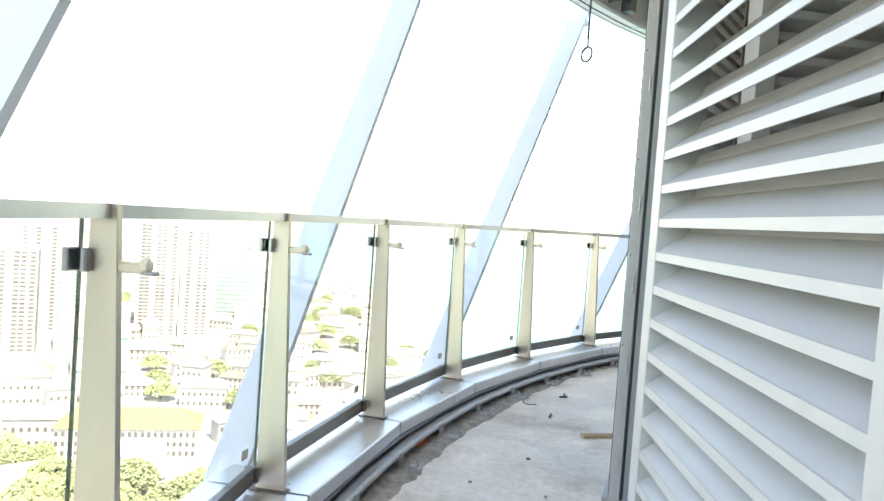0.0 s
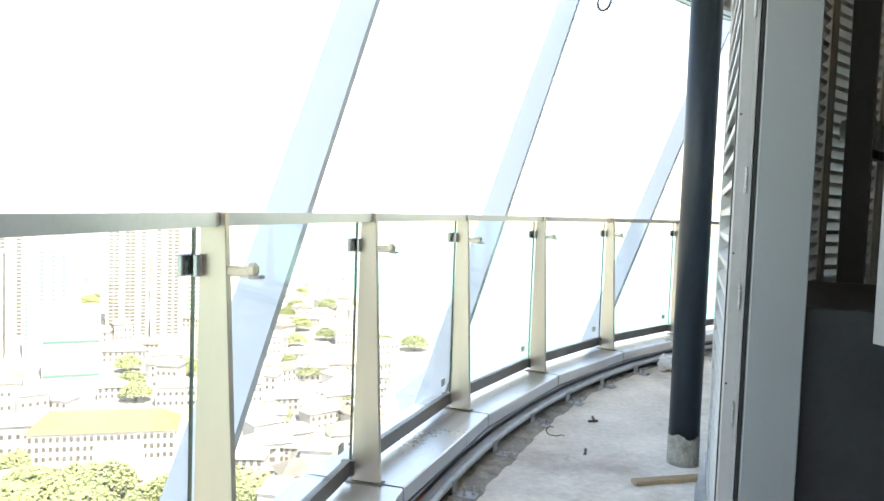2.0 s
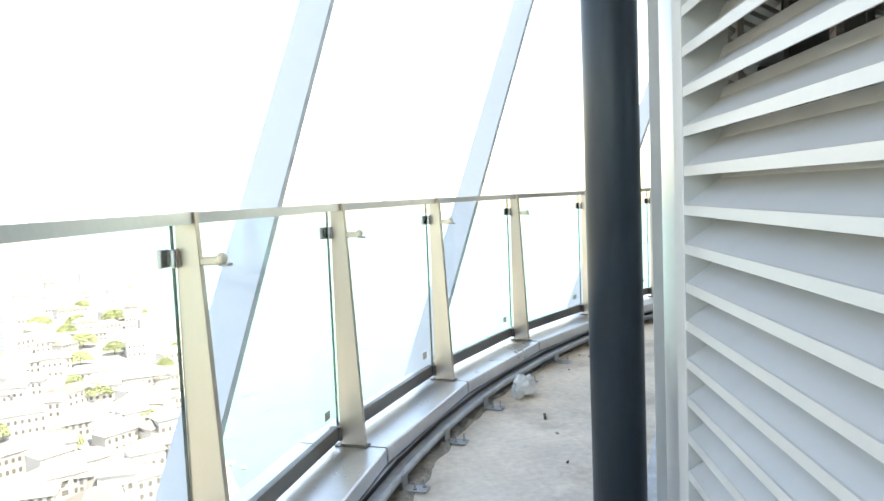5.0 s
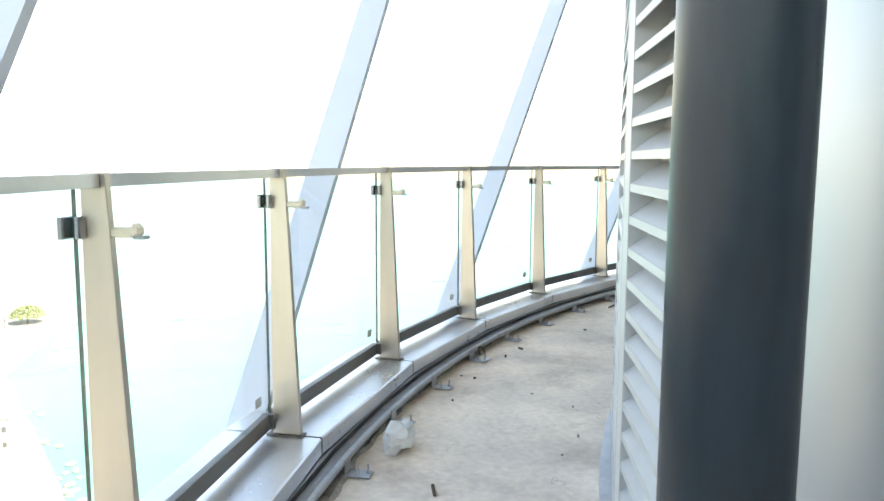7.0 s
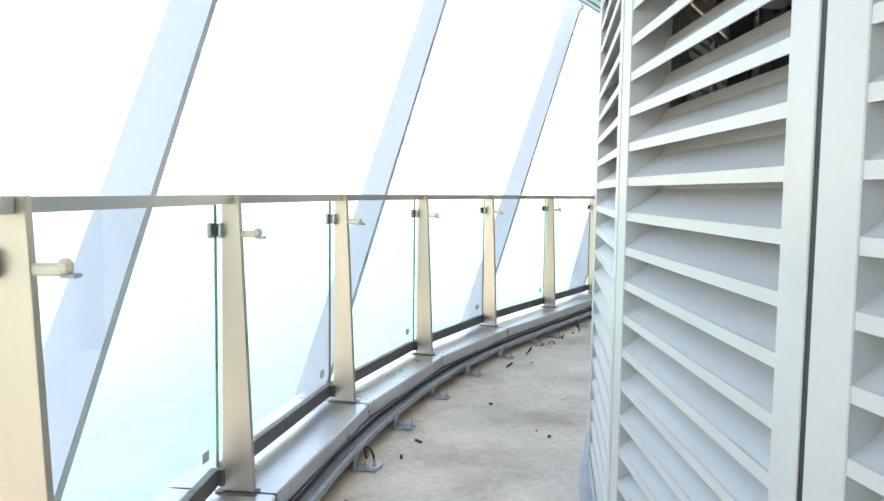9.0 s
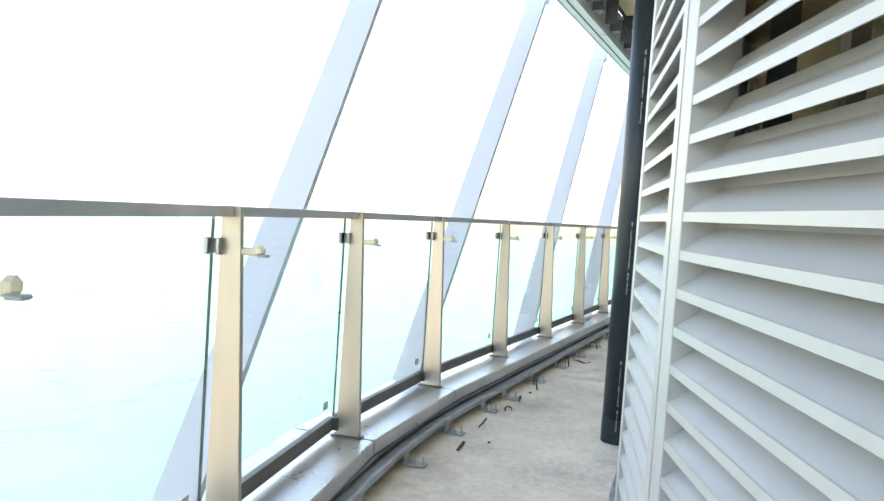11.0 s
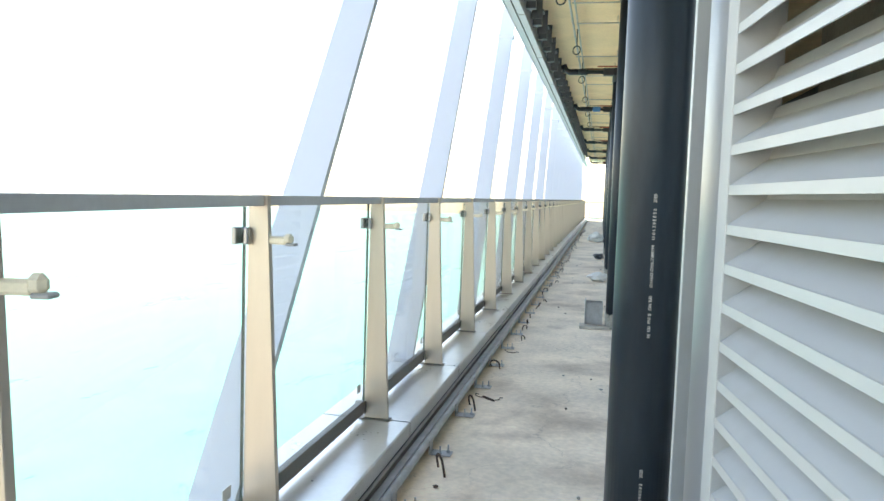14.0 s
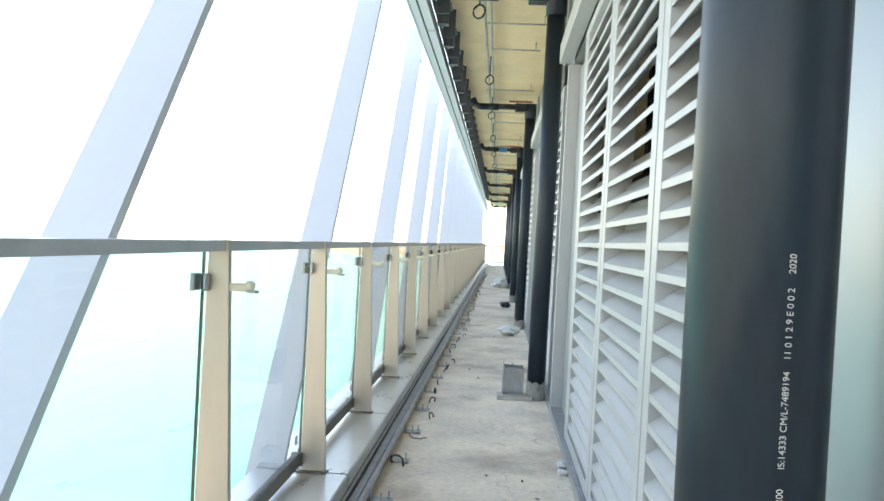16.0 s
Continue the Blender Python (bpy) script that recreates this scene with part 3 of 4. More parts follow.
# ---- sea, land and sky-line ----
def sea_mat():
    m = mat("turquoise_sea", (0.066, 0.29, 0.25), 0.3, 0, 0.22, 0.012, 0.16, 0.8, stretch=(1, 3, 1))
    n, l = m.node_tree.nodes, m.node_tree.links
    b = n["Principled BSDF"]
    # paler mix landward and far off: distance haze painted into the base colour
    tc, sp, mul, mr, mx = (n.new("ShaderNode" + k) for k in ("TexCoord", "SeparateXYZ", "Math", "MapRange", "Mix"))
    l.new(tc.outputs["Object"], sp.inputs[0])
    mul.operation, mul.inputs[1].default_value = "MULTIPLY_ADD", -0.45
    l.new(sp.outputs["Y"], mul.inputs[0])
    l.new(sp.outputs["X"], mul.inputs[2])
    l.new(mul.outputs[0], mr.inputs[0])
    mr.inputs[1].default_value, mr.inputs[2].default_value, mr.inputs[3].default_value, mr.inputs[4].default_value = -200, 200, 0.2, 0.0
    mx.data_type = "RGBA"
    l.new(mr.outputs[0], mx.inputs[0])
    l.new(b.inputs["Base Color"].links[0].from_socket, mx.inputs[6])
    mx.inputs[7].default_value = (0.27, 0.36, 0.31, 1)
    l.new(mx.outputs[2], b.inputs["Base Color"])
    return m


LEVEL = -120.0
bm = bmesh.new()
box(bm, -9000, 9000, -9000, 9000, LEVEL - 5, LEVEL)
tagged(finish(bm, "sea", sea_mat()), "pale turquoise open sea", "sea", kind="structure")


# ---- inside the plant room ----
for k in range(5):
    inner = louvre_panel(-11.0 + 1.4 * k, -9.6 + 1.4 * k, 0.92, 3.28, out0=-3.85, out1=-3.85, paint=GREY_PANEL)
    inner["label"] = "grey louvre panel across the far side of the plant room"
# paler paint than its neighbours stands in for daylight from the far side
inner = louvre_panel(-7.95, -7.2, 0.95, 3.1, out0=-0.42, out1=-1.75, paint=JAMB)
inner["label"] = "grey inner louvre panel above a low wall"
for s, o in ((-4.2, -1.6), (-2.0, -1.6), (2.2, -1.0)):
    wl = ribbon("block_wall", s - 0.9, s + 0.55, rect(o - 0.12, o, 0.0, 3.70), mat("bare_block_wall", (0.3, 0.26, 0.2), 0.9, 0, 0.25, 3, 30, 0.3))
    tagged(wl, "bare tan block wall behind the louvres", "wall", kind="structure")
for s in (-11.9, -9.6, -5.4, -3.3, -0.2, 4.5):
    c = box_thing("steel_post", frame_at(s, -0.6), (-0.07, 0.07, -0.07, 0.07, 0, 3.71), DARK_STEEL, "dark steel post behind the louvres", "post", "posts inside the plant room")


def wire_screen(s0, s1, out, z0, z1):
    p = thing("wire_screen", frame_at(s0, out), "fine wire mesh screen behind the louvres", "mesh screen")
    bm = bmesh.new()
    w = s1 - s0
    x = 0.0
    while x < w:
        box(bm, x, x + 0.003, 0, 0.003, z0, z1)
        x += 0.016
    z = z0
    while z < z1:
        box(bm, 0, w, 0.0035, 0.006, z, z + 0.003)
        z += 0.016
    tagged(part("mesh", bm, DARK_STEEL, p), kind="stuff")


wire_screen(-11.3, -10.1, -0.32, 1.45, 3.0)
for i in range(5):
    p = thing("fan_housing", frame_at(-4.55 + 0.24 * i, -0.5, 1.95), "round white fan housing in a dark bracket", "fan housing", "fan housings behind the louvres")
    bm = bmesh.new()
    rod(bm, (0, -0.1, 0), (0, 0.1, 0), 0.085, 20, 0.07)
    part("drum", bm, GREY_PANEL, p, smooth=True)
    part("bracket", boxm(-0.1, 0.1, -0.03, 0.03, -0.16, -0.09, 0.004), DARK_STEEL, p)

# ---- under the ceiling ----
def edge_bracket(s):
    p = thing("edge_bracket", frame_at(s), "dark steel bracket under the ceiling edge", "bracket", "ceiling edge brackets")
    part("plate", boxm(-0.11, 0.11, 1.06, 1.2, 3.52, 3.535, 0.002), BRACKET_GREY, p)
    part("web", boxm(-0.14, -0.128, 1.07, 1.2, 3.42, 3.715, 0.002), BRACKET_GREY, p)
    part("cleat", boxm(0.14, 0.24, 1.10, 1.21, 3.41, 3.56, 0.003), BRACKET_GREY, p)
    part("angle", boxm(0.26, 0.33, 1.16, 1.172, 3.42, 3.62, 0.002), GALV, p)
    return p


first = edge_bracket(-14.8)
s = -14.5
while s < 34:
    copy_thing(first, frame_at(s))
    s += 0.82
for j in range(-2, 9):
    s = 0.113 + BAY * j
    if s < -10:
        s = -11.9
    p = thing("branch_drain", frame_at(s, 0, 3.47), "dark plastic branch drain with a square trap under the ceiling", "pipe", "branch drains")
    bm = bmesh.new()
    rod(bm, (0, 0.30, 0), (0, 0.74, 0), 0.035, 16)
    rod(bm, (0, 0.62, 0), (0, 0.78, 0), 0.052, 16)
    part("branch", bm, HDPE, p, smooth=True)
    bm = bmesh.new()
    tube_path(bm, [(0, 0.78, 0), (0, 0.92, 0.0), (0.0, 0.99, 0.03), (0, 1.03, 0.12)], 0.05, 14)
    part("elbow", bm, HDPE, p, smooth=True)
    part("trap", boxm(-0.07, 0.07, 0.18, 0.36, -0.06, 0.06, 0.008), DARK_STEEL, p)
    part("hanger_bar", boxm(-0.19, -0.165, 0.10, 0.46, 0.05, 0.075, 0.002), REDP, p, "red oxide painted hanger bar")
    part("hanger_bar", boxm(0.14, 0.155, 0.06, 0.9, 0.06, 0.08, 0.002), RUST, p)
    if j == 3:
        part("sleeve", boxm(-0.055, 0.055, 0.42, 0.6, -0.055, 0.055, 0.01), BLUE, p, "blue plastic sleeve")
for k in range(22):
    s = -11.0 + 2.66 * k
    for o in (0.70, 0.76):
        bm = bmesh.new()
        pts = [at(s + 2.64 * q / 6, o, 3.60 + (0.012 if q % 2 else 0)) for q in range(7)]
        tube_path(bm, pts, 0.011 if o < 0.73 else 0.014, 6)
        tagged(finish(bm, "conduit", GALV, smooth=True), "thin galvanised conduit hung below the ceiling", "conduit", "ceiling conduits")


for k in range(1, 9):
    for ds, o0, o1, m_ in ((0.55, 0.12, 0.74, RUST), (1.35, 0.1, 0.74, GALV), (2.4, 0.14, 0.72, GALV), (-0.6, 0.1, 0.8, GALV)):
        bm = bmesh.new()
        s = 0.113 + BAY * k + ds
        rod(bm, at(s, o0, 3.62), at(s, o1, 3.62), 0.009, 6)
        rod(bm, at(s, o0 + 0.05, 3.62), at(s, o0 + 0.05, 3.715), 0.005, 5)
        tagged(finish(bm, "hanger_rod", m_, smooth=True), "thin steel rod hung across under the ceiling", "rod", "rods under the ceiling")


def hook(s, o, z):
    p = thing("hanging_hook", frame_at(s, o, z, radians(70)), "twisted steel rod with a ring hanging from the ceiling", "hook", "hanging hooks")
    bm = bmesh.new()
    pts = [(0.0, 0, 3.71 - z), (0.004, 0, 0.12), (0.0, 0, 0.05)]
    tube_path(bm, pts, 0.009, 6)
    part("rod", bm, DARK_STEEL, p, smooth=True)
    bm = bmesh.new()
    ring = [(0.055 * math.sin(a), 0.01 * math.sin(a * 0.5), -0.01 + 0.06 * math.cos(a)) for a in [math.pi * 2.3 * i / 18 for i in range(19)]]
    tube_path(bm, ring, 0.008, 6)
    part("ring", bm, DARK_STEEL, p, smooth=True)


hook(-5.64, 0.9, 2.72)
hook(5.48, 0.78, 3.34)
for j in range(1, 6):
    hook(5.9 + BAY * j * 0.5, 0.73, 3.42)

# added dark box: keeps the low part inside the doorway dark, covers lit floor
box_thing("low_plinth_wall", frame_at(-7.2), (-0.62, 0.62, -0.95, -0.22, 0.0, 1.04), DARK_STEEL, "low dark box added inside the plant room to hide the lit floor", "equipment plinth")

# ---- end of the balcony ----
endf = thing("end_fence", frame_at(S_FAR - 1.2), "steel fence across the far end of the balcony", "fence")
part("top_bar", boxm(0, 0.05, 0.05, 1.33, 1.15, 1.2, 0.004), STEEL_RAIL, endf)
part("bottom_bar", boxm(0, 0.05, 0.05, 1.33, 0.15, 0.2, 0.004), STEEL_RAIL, endf)
for i in range(9):
    part("bar", boxm(0.01, 0.04, 0.08 + 0.15 * i, 0.11 + 0.15 * i, 0.2, 1.15, 0.002), STEEL_RAIL, endf)
ws = box_thing("wall_end", frame_at(S_START), (-0.2, 0.0, -4.0, 1.6, -0.3, 4.3), DARK_WALL, "plain wall behind the start of the balcony", "wall")
ws["kind"] = "structure"
we = box_thing("wall_far", frame_at(S_FAR - 1.0), (0.0, 0.2, -4.0, 0.0, -0.3, 4.3), DARK_WALL, "plain wall at the end of the plant room", "wall")
we["kind"] = "structure"
# the tower below the balcony
tw = ribbon("tower_face", S_START, S_FAR, rect(-4.0, 1.3, -120.0, -0.36), GREY_PANEL)
tagged(tw, "plain tower facade under the balcony", "facade", kind="structure")

# ---- litter on the floor ----
def lump(name, s, o, size, material, label, category, seed, turn=0.0, flat=1.0, sub=3):
    bm = bmesh.new()
    bmesh.ops.create_icosphere(bm, subdivisions=sub, radius=1.0)
    for v in bm.verts:
        q = v.co * 1.3 + Vector((seed * 3.1, seed, 0))
        k = 1 + 0.38 * noise.noise(q) + 0.22 * noise.noise(q * 2.6) + 0.12 * abs(noise.noise(q * 6))
        v.co = Vector((v.co.x * size[0] * k, v.co.y * size[1] * k, max(-0.85, v.co.z * flat) * size[2] * k))
    low = min(v.co.z for v in bm.verts)
    for v in bm.verts:
        v.co.z -= low
    ob = finish(bm, name, material)
    ob.matrix_world = frame_at(s, o, 0.001, turn)
    return tagged(ob, label, category)


lump("plastic_bag", -4.13, 0.93, (0.095, 0.07, 0.065), BAG_WHITE, "crumpled white plastic bag on the concrete floor", "bag", 3)
lump("plastic_bag", 9.85, 0.30, (0.12, 0.15, 0.07), BAG_WHITE, "crumpled pale plastic bag beside a drain pipe", "bag", 5)
lump("cement_sack", 21.5, 0.42, (0.35, 0.24, 0.14), BAG_WHITE, "slumped white sack with a dark opening", "sack", 8)
lump("rag", 3.47, 0.055, (0.045, 0.03, 0.02), BAG_WHITE, "small white rag at the foot of the louvres", "rag", 11)
lump("rag", 3.33, 0.06, (0.03, 0.03, 0.015), BAG_WHITE, "small torn white rag by the sill", "rag", 12)
lump("tape_scrap", -7.49, 1.145, (0.13, 0.06, 0.03), ORANGE, "orange plastic scrap on the steel ledge", "scrap", 4)
lump("dark_rag", 14.6, 0.3, (0.15, 0.1, 0.06), DARK_STEEL, "dark rag pile beside a drain pipe", "rag", 14)
lump("mortar_scrap", -2.65, 0.99, (0.05, 0.03, 0.008), BAG_WHITE, "white scrap near a gutter bracket", "scrap", 15)


def stick(name, s, o, length, width, height, turn, material, label, category, bevel=0.003):
    ob = finish(boxm(-length / 2, length / 2, -width / 2, width / 2, 0.001, height, bevel), name, material)
    ob.matrix_world = frame_at(s, o, 0.0, turn)
    return tagged(ob, label, category)


stick("timber_offcut", -6.68, 0.17, 0.38, 0.055, 0.022, -0.9, CARDB, "short split timber offcut on the floor", "timber")
for s, o, l_, t_ in ((-5.83, 0.78, 0.12, 0.4), (-5.87, 0.77, 0.07, -0.7), (-6.45, 0.64, 0.09, 0.2), (-4.48, 0.68, 0.1, 0.3), (-0.6, 0.905, 0.16, 0.1), (-2.3, 0.88, 0.05, 1.0), (-2.52, 0.90, 0.04, 0.3), (2.38, 0.94, 0.12, 0.8)):
    stick("rebar_scrap", s, o, l_, 0.014, 0.013, t_, RUST, "short rusty steel scrap on the floor", "scrap")
rng = random.Random(4)
for i in range(46):
    s = -9 + rng.random() * 24
    o = 0.15 + rng.random() * 0.85
    lump("chip", s, o, (0.006 + rng.random() * 0.014, 0.006 + rng.random() * 0.01, 0.006), RUST if i % 2 else PAINTED, "tiny chip of mortar or rust on the floor", "chip", i, sub=1)


def loop(s, o, w, h, lean, turn, r=0.006):
    bm = bmesh.new()
    pts = [(-w / 2, 0, 0.0)]
    for i in range(9):
        a = math.pi * (1 - i / 8)
        pts.append((w / 2 * math.cos(a), lean * (h * 0.6 + 0.4 * h * math.sin(a)), h * 0.6 + 0.4 * h * math.sin(a)))
    pts.append((w / 2 * 0.9, lean * 0.3 * h, 0.25 * h))
    tube_path(bm, pts, r, 6)
    ob = finish(bm, "rebar_loop", RUST, smooth=True)
    ob.matrix_world = frame_at(s, o, 0.001, turn)
    return tagged(ob, "bent rusty rebar loop sticking up from the floor edge", "rebar loop", "rebar loops along the floor edge")


rng = random.Random(7)
s = -0.2
while s < 30:
    if s > 4.3 or s < 0.7:
        loop(s, 0.96 + rng.uniform(-0.05, 0.05), rng.uniform(0.03, 0.06), rng.uniform(0.03, 0.075), rng.uniform(-0.8, 0.8), rng.uniform(-1.5, 1.5), 0.0055)
    s += rng.uniform(0.28, 0.75)
loop(1.017, 0.958, 0.07, 0.1, 0.2, 0.6)
loop(2.12, 1.0, 0.06, 0.09, 0.2, 0.7)
loop(3.27, 1.02, 0.07, 0.07, 0.5, 1.4)
loop(-2.62, 1.02, 0.05, 0.09, 0.3, 1.2)
for s, o, t_ in ((-6.2, 0.9, 0.4), (2.42, 0.94, 1.0), (3.95, 0.98, 0.3)):
    bm = bmesh.new()
    pts = [(0.09 * math.cos(a * 0.9) * (1 + 0.3 * math.sin(3 * a)), 0.05 * math.sin(a), 0.006 + 0.004 * math.sin(5 * a)) for a in [i * 0.35 for i in range(14)]]
    tube_path(bm, pts, 0.003, 5)
    ob = finish(bm, "wire_scrap", RUST, smooth=True)
    ob.matrix_world = frame_at(s, o, 0.001, t_)
    tagged(ob, "curled piece of tie wire on the floor", "wire")
st = finish(boxm(-0.1, 0.1, -0.15, 0.15, 0.001, 0.03, 0.003), "plywood_board", mat("grey_plywood", (0.5, 0.46, 0.4), 0.8, 0, 0.2, 10, 40, 0.1))
st.matrix_world = frame_at(5.42, 0.30, 0, 0.03)
tagged(st, "square grey board under a duct piece", "board")
dp = thing("duct_piece", frame_at(5.56, 0.31, 0.002, 0.03), "open galvanised square duct piece behind a board", "duct")
part("front", boxm(-0.10, -0.096, -0.085, 0.085, 0.0, 0.25), GALV, dp)
part("back", boxm(0.096, 0.10, -0.085, 0.085, 0.0, 0.25), GALV, dp)
part("side", boxm(-0.096, 0.096, -0.085, -0.081, 0.0, 0.25), GALV, dp)
part("side", boxm(-0.096, 0.096, 0.081, 0.085, 0.0, 0.25), GALV, dp)
part("flange", boxm(-0.13, 0.11, 0.087, 0.094, 0.0, 0.275), GALV, dp)

# print on the second pipe
def words(text, parent, m, size):
    cu = bpy.data.curves.new("print", "FONT")
    cu.body, cu.size, cu.extrude = text, size, 0.0002
    ob = new("print", cu)
    ob.parent = parent
    ob.matrix_local = m
    ob["label"] = "white printed pipe marking"
    ob.data.materials.append(INK)


second = [o for o in scene.objects if o.name.startswith("drain_pipe") and not o.parent][1]
for z in (0.908, 1.913, 0.083):
    m = Matrix.Rotation(radians(8), 4, "Z") @ Matrix.Translation((-0.1006, 0.004, z)) @ Matrix(((0, 0, -1, 0), (0, 1, 0, 0), (1, 0, 0, 0), (0, 0, 0, 1)))
    words("PE 100  PN10   DN 200       IS:14333 CM/L-7489194    11 0 1 2 9 E 0 0 2     2020", second, m, 0.0128)

# ---- land and city ----
LANDM = mat("sunlit_ground", (0.33, 0.325, 0.3), 0.9, 0, 0.4, 0.03, 0.3, 0.0, dirt=(0.2, 0.23, 0.14), dirt_amount=0.7)
WHITE_WALL = mat("white_city_wall", (0.5, 0.49, 0.465), 0.8, 0, 0.04, 0.05, 0.5, 0.0, per_object=0.12)
PANE = mat("city_window", (0.12, 0.125, 0.125), 0.6, 0, 0.2, 0.1, 1, 0.0)
GREENPANE = mat("green_city_window", (0.16, 0.3, 0.27), 0.3, 0, 0.2, 0.1, 1, 0.0)
BLUEPANE = mat("blue_city_glass", (0.12, 0.3, 0.45), 0.3, 0, 0.2, 0.1, 1, 0.0)
YELLOW_ROOF = mat("ochre_roof", (0.25, 0.2, 0.095), 0.8, 0, 0.1, 0.1, 1, 0.0)
TEAL_NET = mat("teal_scaffold_net", (0.1, 0.2, 0.185), 0.8, 0, 0.1, 0.1, 1, 0.0)
ROOFM = mat("pale_city_roof", (0.3, 0.29, 0.265), 0.8, 0, 0.2, 0.05, 1, 0.0, per_object=0.45)
LEAF = mat("sunlit_foliage", (0.27, 0.32, 0.17), 0.9, 0, 0.2, 0.25, 1.5, 0.3, per_object=0.12)
BARK = mat("tree_bark", (0.12, 0.09, 0.06), 0.9)
coast = [(12, -300), (12, 150), (8, 300), (-4, 410), (-12, 480), (20, 600), (10, 700), (-60, 900), (-150, 1400), (-330, 2600), (-900, 5000), (-5000, 5000), (-5000, -300)]
bm = bmesh.new()
lo = [bm.verts.new((x, y, LEVEL - 4)) for x, y in coast]
hi = [bm.verts.new((x, y, LEVEL + 1.5)) for x, y in coast]
bm.faces.new(hi)
bm.faces.new(lo[::-1])
for i in range(len(coast)):
    j = (i + 1) % len(coast)
    bm.faces.new((lo[i], lo[j], hi[j], hi[i]))
tagged(finish(bm, "land", LANDM), "sunlit city ground beside the sea", "ground", kind="structure")
G = LEVEL + 1.5


def slab(x0, x1, y0, y1, z0, z1):
    return boxm(x0, x1, y0, y1, z0, z1)


def tower(x, y, w, d, h, turn, label, cols, storeys, pane=PANE, ww=3.8, band=False):
    p = thing("tower_block", Matrix.Translation((x, y, G)) @ Matrix.Rotation(turn, 4, "Z"), label, "building")
    part("wall", slab(-w / 2, w / 2, -d / 2, d / 2, 0, h), WHITE_WALL, p)
    part("roof", slab(-w * 0.2, w * 0.15, -d * 0.2, d * 0.2, h + 0.01, h + 4), WHITE_WALL, p)
    part("parapet", slab(-w / 2 - 0.4, w / 2 + 0.4, -d / 2 - 0.4, d / 2 + 0.4, h - 1.2, h - 0.2), WHITE_WALL, p)
    me = slab(-ww / 2, ww / 2, -0.25, 0.02, 0, 1.9)
    ob = finish(me, "window", pane)
    me = ob.data
    bpy.data.objects.remove(ob)
    sh = (h - 4) / storeys
    for k in range(storeys):
        for c in cols:
            shared("window", me, p, Matrix.Translation((c * w / 2, -d / 2, 2 + k * sh + 0.8)))
    return p


tower(-312, 545, 30, 26, 78, 0.42, "tall white apartment tower with rows of dark windows", (-0.8, -0.5, 0.1, 0.4, 0.8), 24)
tower(-272, 560, 30, 26, 82, 0.42, "tall white apartment tower with green window bays", (-0.85, -0.2, 0.3, 0.75), 25, GREENPANE, 2.8)
tower(-250, 655, 34, 26, 100, 0.38, "very tall white apartment tower with window columns", (-0.75, -0.5, 0.0, 0.25, 0.75), 32)
tower(-221, 668, 26, 26, 96, 0.36, "tall slim white tower with window columns", (-0.5, 0.2, 0.6), 30)
tower(-203, 735, 46, 26, 62, 0.28, "white office slab with long window bands", (0.0,), 14, GREENPANE, 38)
tower(-345, 640, 40, 30, 92, 0.45, "pale apartment tower behind other towers", (-0.6, -0.1, 0.5), 28)
tower(-420, 760, 50, 30, 70, 0.5, "pale distant apartment tower", (-0.6, 0.0, 0.6), 18)
tower(-286, 880, 20, 20, 28, 0.3, "small grey tower with a dark glass top", (0.0,), 3, PANE, 17)
tower(-180, 720, 34, 20, 24, 0.2, "low white building with a blue glass front", (-0.2, 0.0, 0.2, 0.4), 6, BLUEPANE, 3.0)
tower(-225, 497, 34, 20, 48, 0.4, "unfinished building wrapped in teal netting", (0.0,), 2, TEAL_NET, 33)
mast = thing("radio_mast", Matrix.Translation((-192, 735, G + 62)), "tall thin lattice radio mast", "mast")
for dx, dy in ((-1, -1), (1, -1), (1, 1), (-1, 1)):
    part("leg", boxm(dx * 1.2 - 0.15, dx * 1.2 + 0.15, dy * 1.2 - 0.15, dy * 1.2 + 0.15, 0, 72), PANE, mast)
for k in range(24):
    part("rung", boxm(-1.05, 1.05, -1.3, -1.1, 1 + 3 * k, 1.4 + 3 * k), PANE, mast)


def long_hall(x, y, w, d, h, turn, roof, label, n, storeys=2):
    p = thing("long_building", Matrix.Translation((x, y, G)) @ Matrix.Rotation(turn, 4, "Z"), label, "building")
    part("wall", slab(-w / 2, w / 2, -d / 2, d / 2, 0, h), WHITE_WALL, p)
    bm = bmesh.new()
    v = [bm.verts.new(c) for c in ((-w / 2 - 1, -d / 2 - 1, h), (w / 2 + 1, -d / 2 - 1, h), (w / 2 + 1, d / 2 + 1, h), (-w / 2 - 1, d / 2 + 1, h), (-w / 2 + d / 3, 0, h + d * 0.3), (w / 2 - d / 3, 0, h + d * 0.3))]
    for f in ((0, 1, 5, 4), (1, 2, 5), (2, 3, 4, 5), (3, 0, 4), (0, 3, 2, 1)):
        bm.faces.new([v[i] for i in f])
    part("roof", bm, roof, p)
    ob = finish(slab(-0.8, 0.8, -0.3, 0.02, 0, 2.2), "window", PANE)
    me = ob.data
    bpy.data.objects.remove(ob)
    for k in range(storeys):
        for i in range(n):
            shared("window", me, p, Matrix.Translation((-w / 2 + (i + 0.5) * w / n, -d / 2, 1.5 + k * (h - 1) / storeys)))
    return p


long_hall(-142, 350, 62, 24, 14, 0.22, YELLOW_ROOF, "long white colonial building with an ochre roof", 22, 3)
long_hall(-93, 385, 40, 12, 11, 0.62, ROOFM, "curved white wing with arched windows", 14, 2)
long_hall(-136, 440, 26, 14, 12, 0.2, ROOFM, "white block behind a long building", 8, 2)
long_hall(-104, 452, 26, 14, 12, 0.25, ROOFM, "white block with rows of windows", 8, 2)
long_hall(-185, 350, 30, 14, 14, 0.3, ROOFM, "white block beside trees", 9, 2)
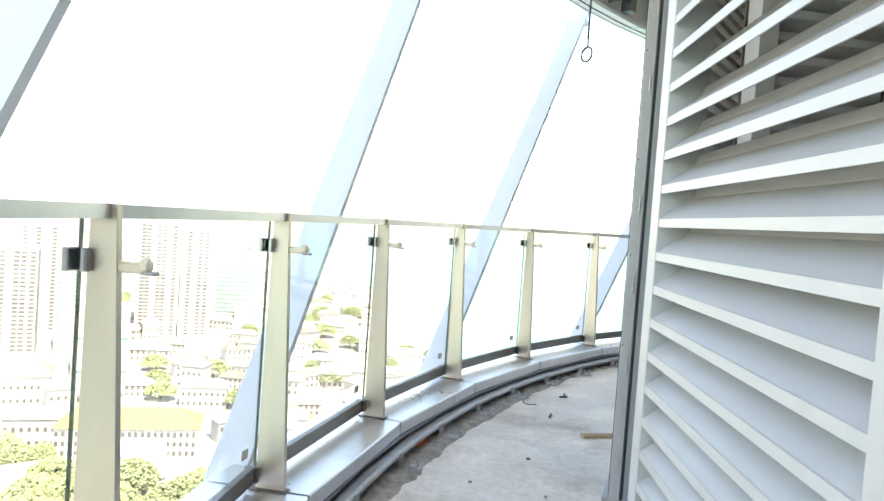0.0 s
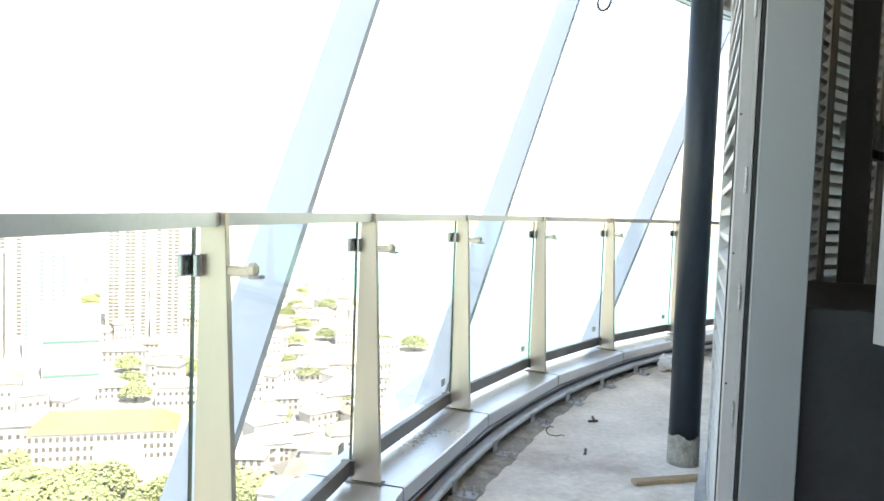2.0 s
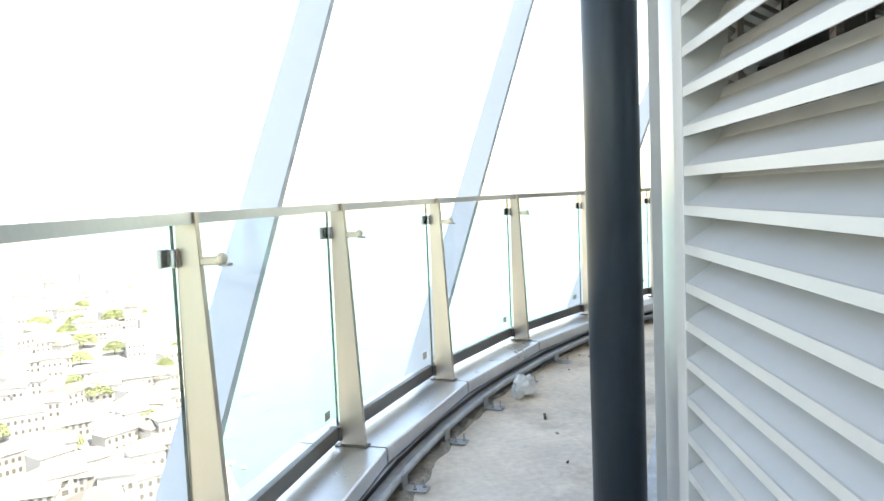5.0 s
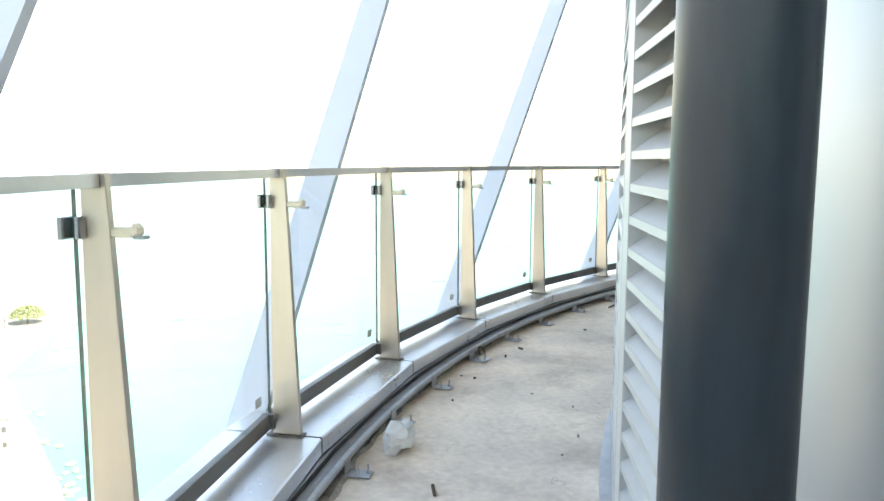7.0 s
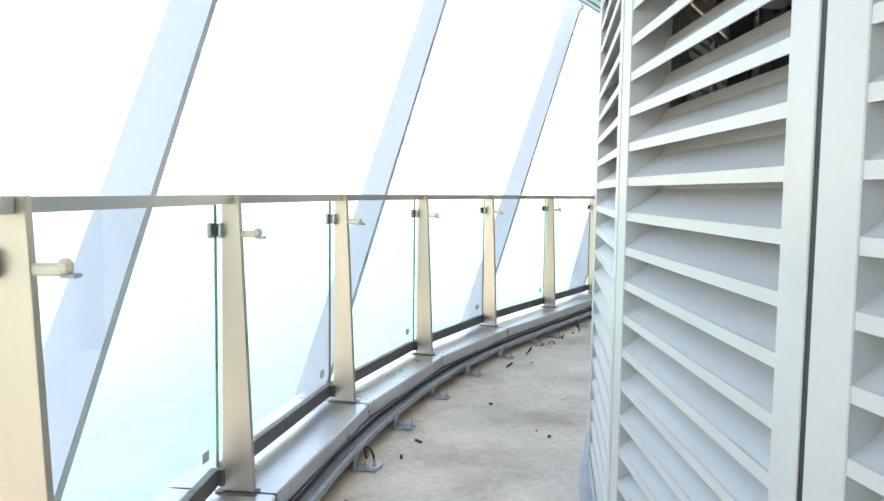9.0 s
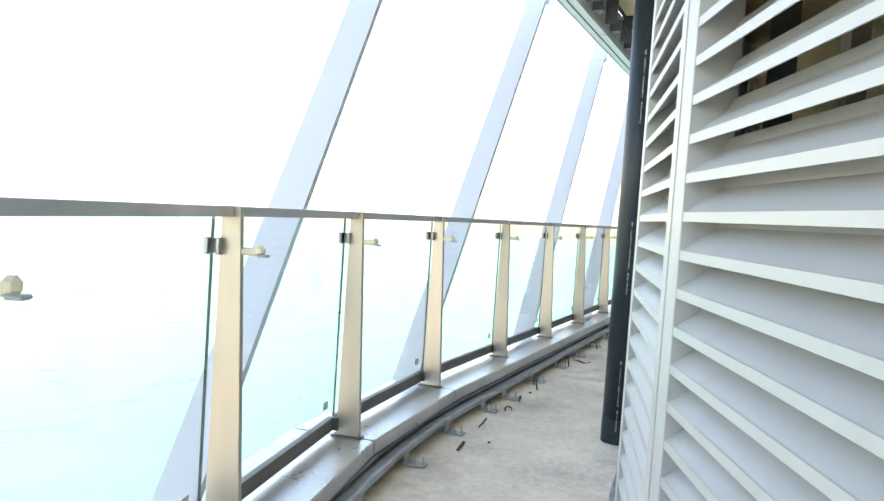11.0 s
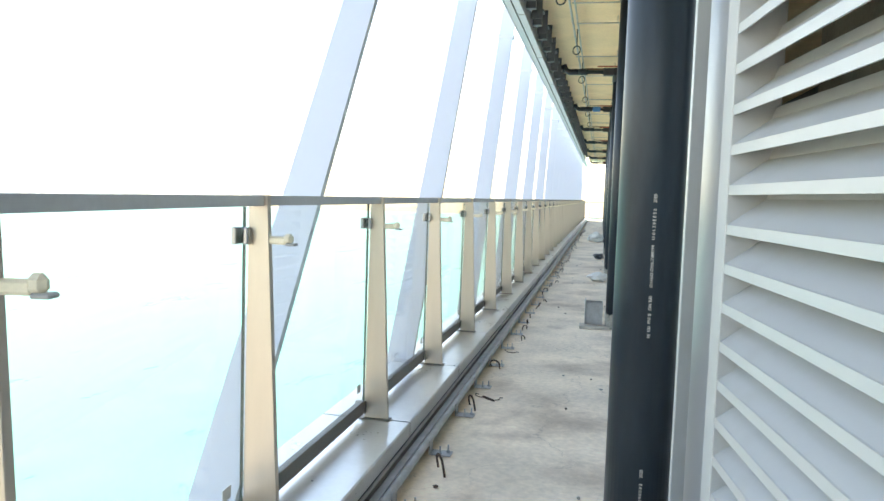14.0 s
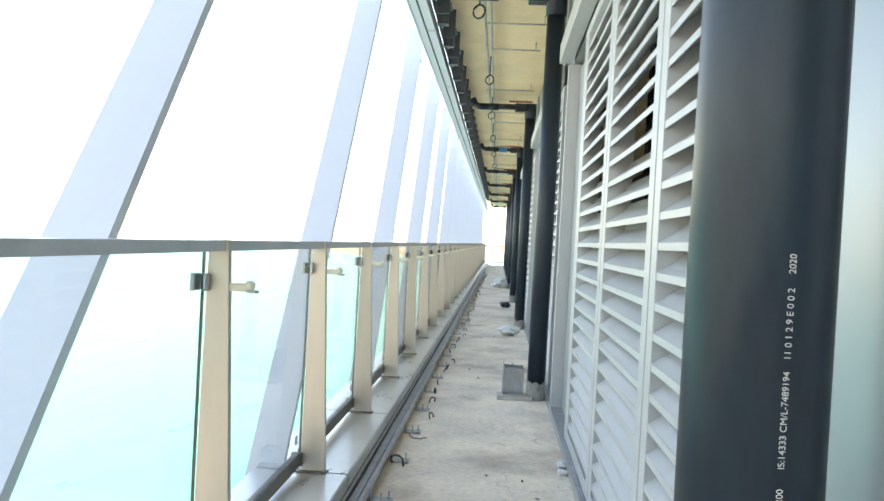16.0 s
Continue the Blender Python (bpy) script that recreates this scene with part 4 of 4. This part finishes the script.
long_hall(-55, 520, 50, 14, 11, 0.1, ROOFM, "long low white building near the shore", 14, 2)
long_hall(-40, 455, 34, 14, 10, 0.5, ROOFM, "white shore building with window rows", 10, 2)
long_hall(-240, 420, 40, 26, 16, 0.4, ROOFM, "large white flat-roofed hall", 12, 2)
lump_roof = finish(boxm(-24, 24, -13, 13, 0, 9, 2.5), "domed_roof_hall", WHITE_WALL)
lump_roof.matrix_world = Matrix.Translation((-158, 292, G)) @ Matrix.Rotation(0.7, 4, "Z")
tagged(lump_roof, "large smooth white roofed hall among trees", "building")
lump_roof = finish(boxm(-10, 10, -8, 8, 0, 14, 1.5), "white_roof_hall", WHITE_WALL)
lump_roof.matrix_world = Matrix.Translation((-124, 318, G)) @ Matrix.Rotation(0.4, 4, "Z")
tagged(lump_roof, "small white roofed block among trees", "building")

rng = random.Random(12)
templates = []
for w, d, h, n in ((16, 12, 8, 5), (22, 12, 10, 6), (14, 14, 14, 4), (28, 14, 9, 7)):
    templates.append(long_hall(-600 - w, 300 + h, w, d, h, 0.2, ROOFM, "small pale city building with windows", n, 2))


def coast_x(y):
    for (xa, ya), (xb, yb) in zip(coast, coast[1:]):
        if ya <= y <= yb:
            return xa + (xb - xa) * (y - ya) / (yb - ya)
    return -900


for i in range(230):
    y = 400 + 1900 * rng.random() ** 1.6
    cx = coast_x(y)
    x = cx - 14 - rng.random() * (0.42 * y + 40)
    if y < 480 and -175 < x < -50:
        continue
    if abs(x + 225) < 35 and abs(y - 497) < 30:
        continue
    copy_thing(templates[i % 4], Matrix.Translation((x, y, G)) @ Matrix.Rotation(rng.uniform(-0.3, 0.9), 4, "Z"))


for i in range(60):
    y = 265 + 200 * rng.random()
    x = coast_x(y) - 16 - rng.random() * 85
    if x < -75 or (y < 330 and x > -30):
        continue
    copy_thing(templates[i % 3], Matrix.Translation((x, y, G)) @ Matrix.Rotation(rng.uniform(-0.2, 0.7), 4, "Z"))


def tree(seed, r, h, palm=False):
    rg = random.Random(seed)
    p = thing("tree", Matrix.Translation((-700 - 20 * seed, 200, G)), "broad leafy green tree in sunlight", "tree", "city trees")
    bm = bmesh.new()
    rod(bm, (0, 0, 0), (0, 0, h * 0.5), 0.5, 7, 0.28)
    for k in range(5):
        a = k * 1.3
        rod(bm, (0, 0, h * 0.4), (r * 0.5 * math.cos(a), r * 0.5 * math.sin(a), h * 0.72), 0.2, 5, 0.08)
    part("trunk", bm, BARK, p)
    bm = bmesh.new()
    for k in range(620):
        a, q = rg.random() * 6.283, rg.random() ** 0.5
        zz = h * 0.38 + (h * 0.62) * (1 - q * q) ** 0.6 * (0.6 + 0.4 * rg.random()) * (1 if rg.random() < 0.7 else rg.random())
        c = Vector((r * q * math.cos(a), r * q * math.sin(a), zz))
        rr = r * rg.uniform(0.06, 0.12)
        tm = Matrix.Translation(c) @ Matrix.Rotation(rg.random() * 3, 4, (rg.random(), rg.random(), 1)) @ Matrix.Diagonal((rr, rr * rg.uniform(0.6, 1), rr * rg.uniform(0.4, 0.8), 1))
        for tri in TETRA:
            vs = [bm.verts.new(tm @ (v * rg.uniform(0.7, 1.3))) for v in tri]
            bm.faces.new(vs)
    part("crown", bm, LEAF, p)
    return p


OCTA = [Vector(c) for c in ((1, 0, 0), (0, 1, 0), (-1, 0, 0), (0, -1, 0), (0, 0, 1), (0, 0, -1))]
TETRA = [[OCTA[i] for i in f] for f in ((0, 1, 4), (1, 2, 4), (2, 3, 4), (3, 0, 4), (1, 0, 5), (2, 1, 5), (3, 2, 5), (0, 3, 5))]
kinds = [tree(1, 9, 12), tree(2, 11.5, 14), tree(3, 6, 10)]
spots = []
rng = random.Random(5)
for i in range(62):
    spots.append((-150 + 100 * rng.random(), 250 + 52 * rng.random()))
for i in range(26):
    spots.append((-250 + 80 * rng.random(), 290 + 40 * rng.random()))
for i in range(45):
    y = 400 + 900 * rng.random() ** 1.4
    spots.append((coast_x(y) - 8 - rng.random() * (0.4 * y), y))
for i, (x, y) in enumerate(spots):
    if x > coast_x(y) - 4:
        continue
    copy_thing(kinds[i % 3], Matrix.Translation((x, y, G - 0.5)) @ Matrix.Rotation(rng.random() * 6, 4, "Z"))
for i in range(26):
    lump_ = finish(boxm(-1, 1, -0.7, 0.7, 0, 0.8, 0.3), "shore_rock", PAINTED)
    yy = 250 + 160 * rng.random()
    lump_.matrix_world = Matrix.Translation((coast_x(yy) + rng.uniform(0, 9), yy, LEVEL - 0.2)) @ Matrix.Rotation(rng.random() * 3, 4, "Z") @ Matrix.Diagonal((rng.uniform(1, 2.4), rng.uniform(1, 2), rng.uniform(1, 2), 1))
    tagged(lump_, "dark shore rock in shallow water", "rock", "shore rocks")
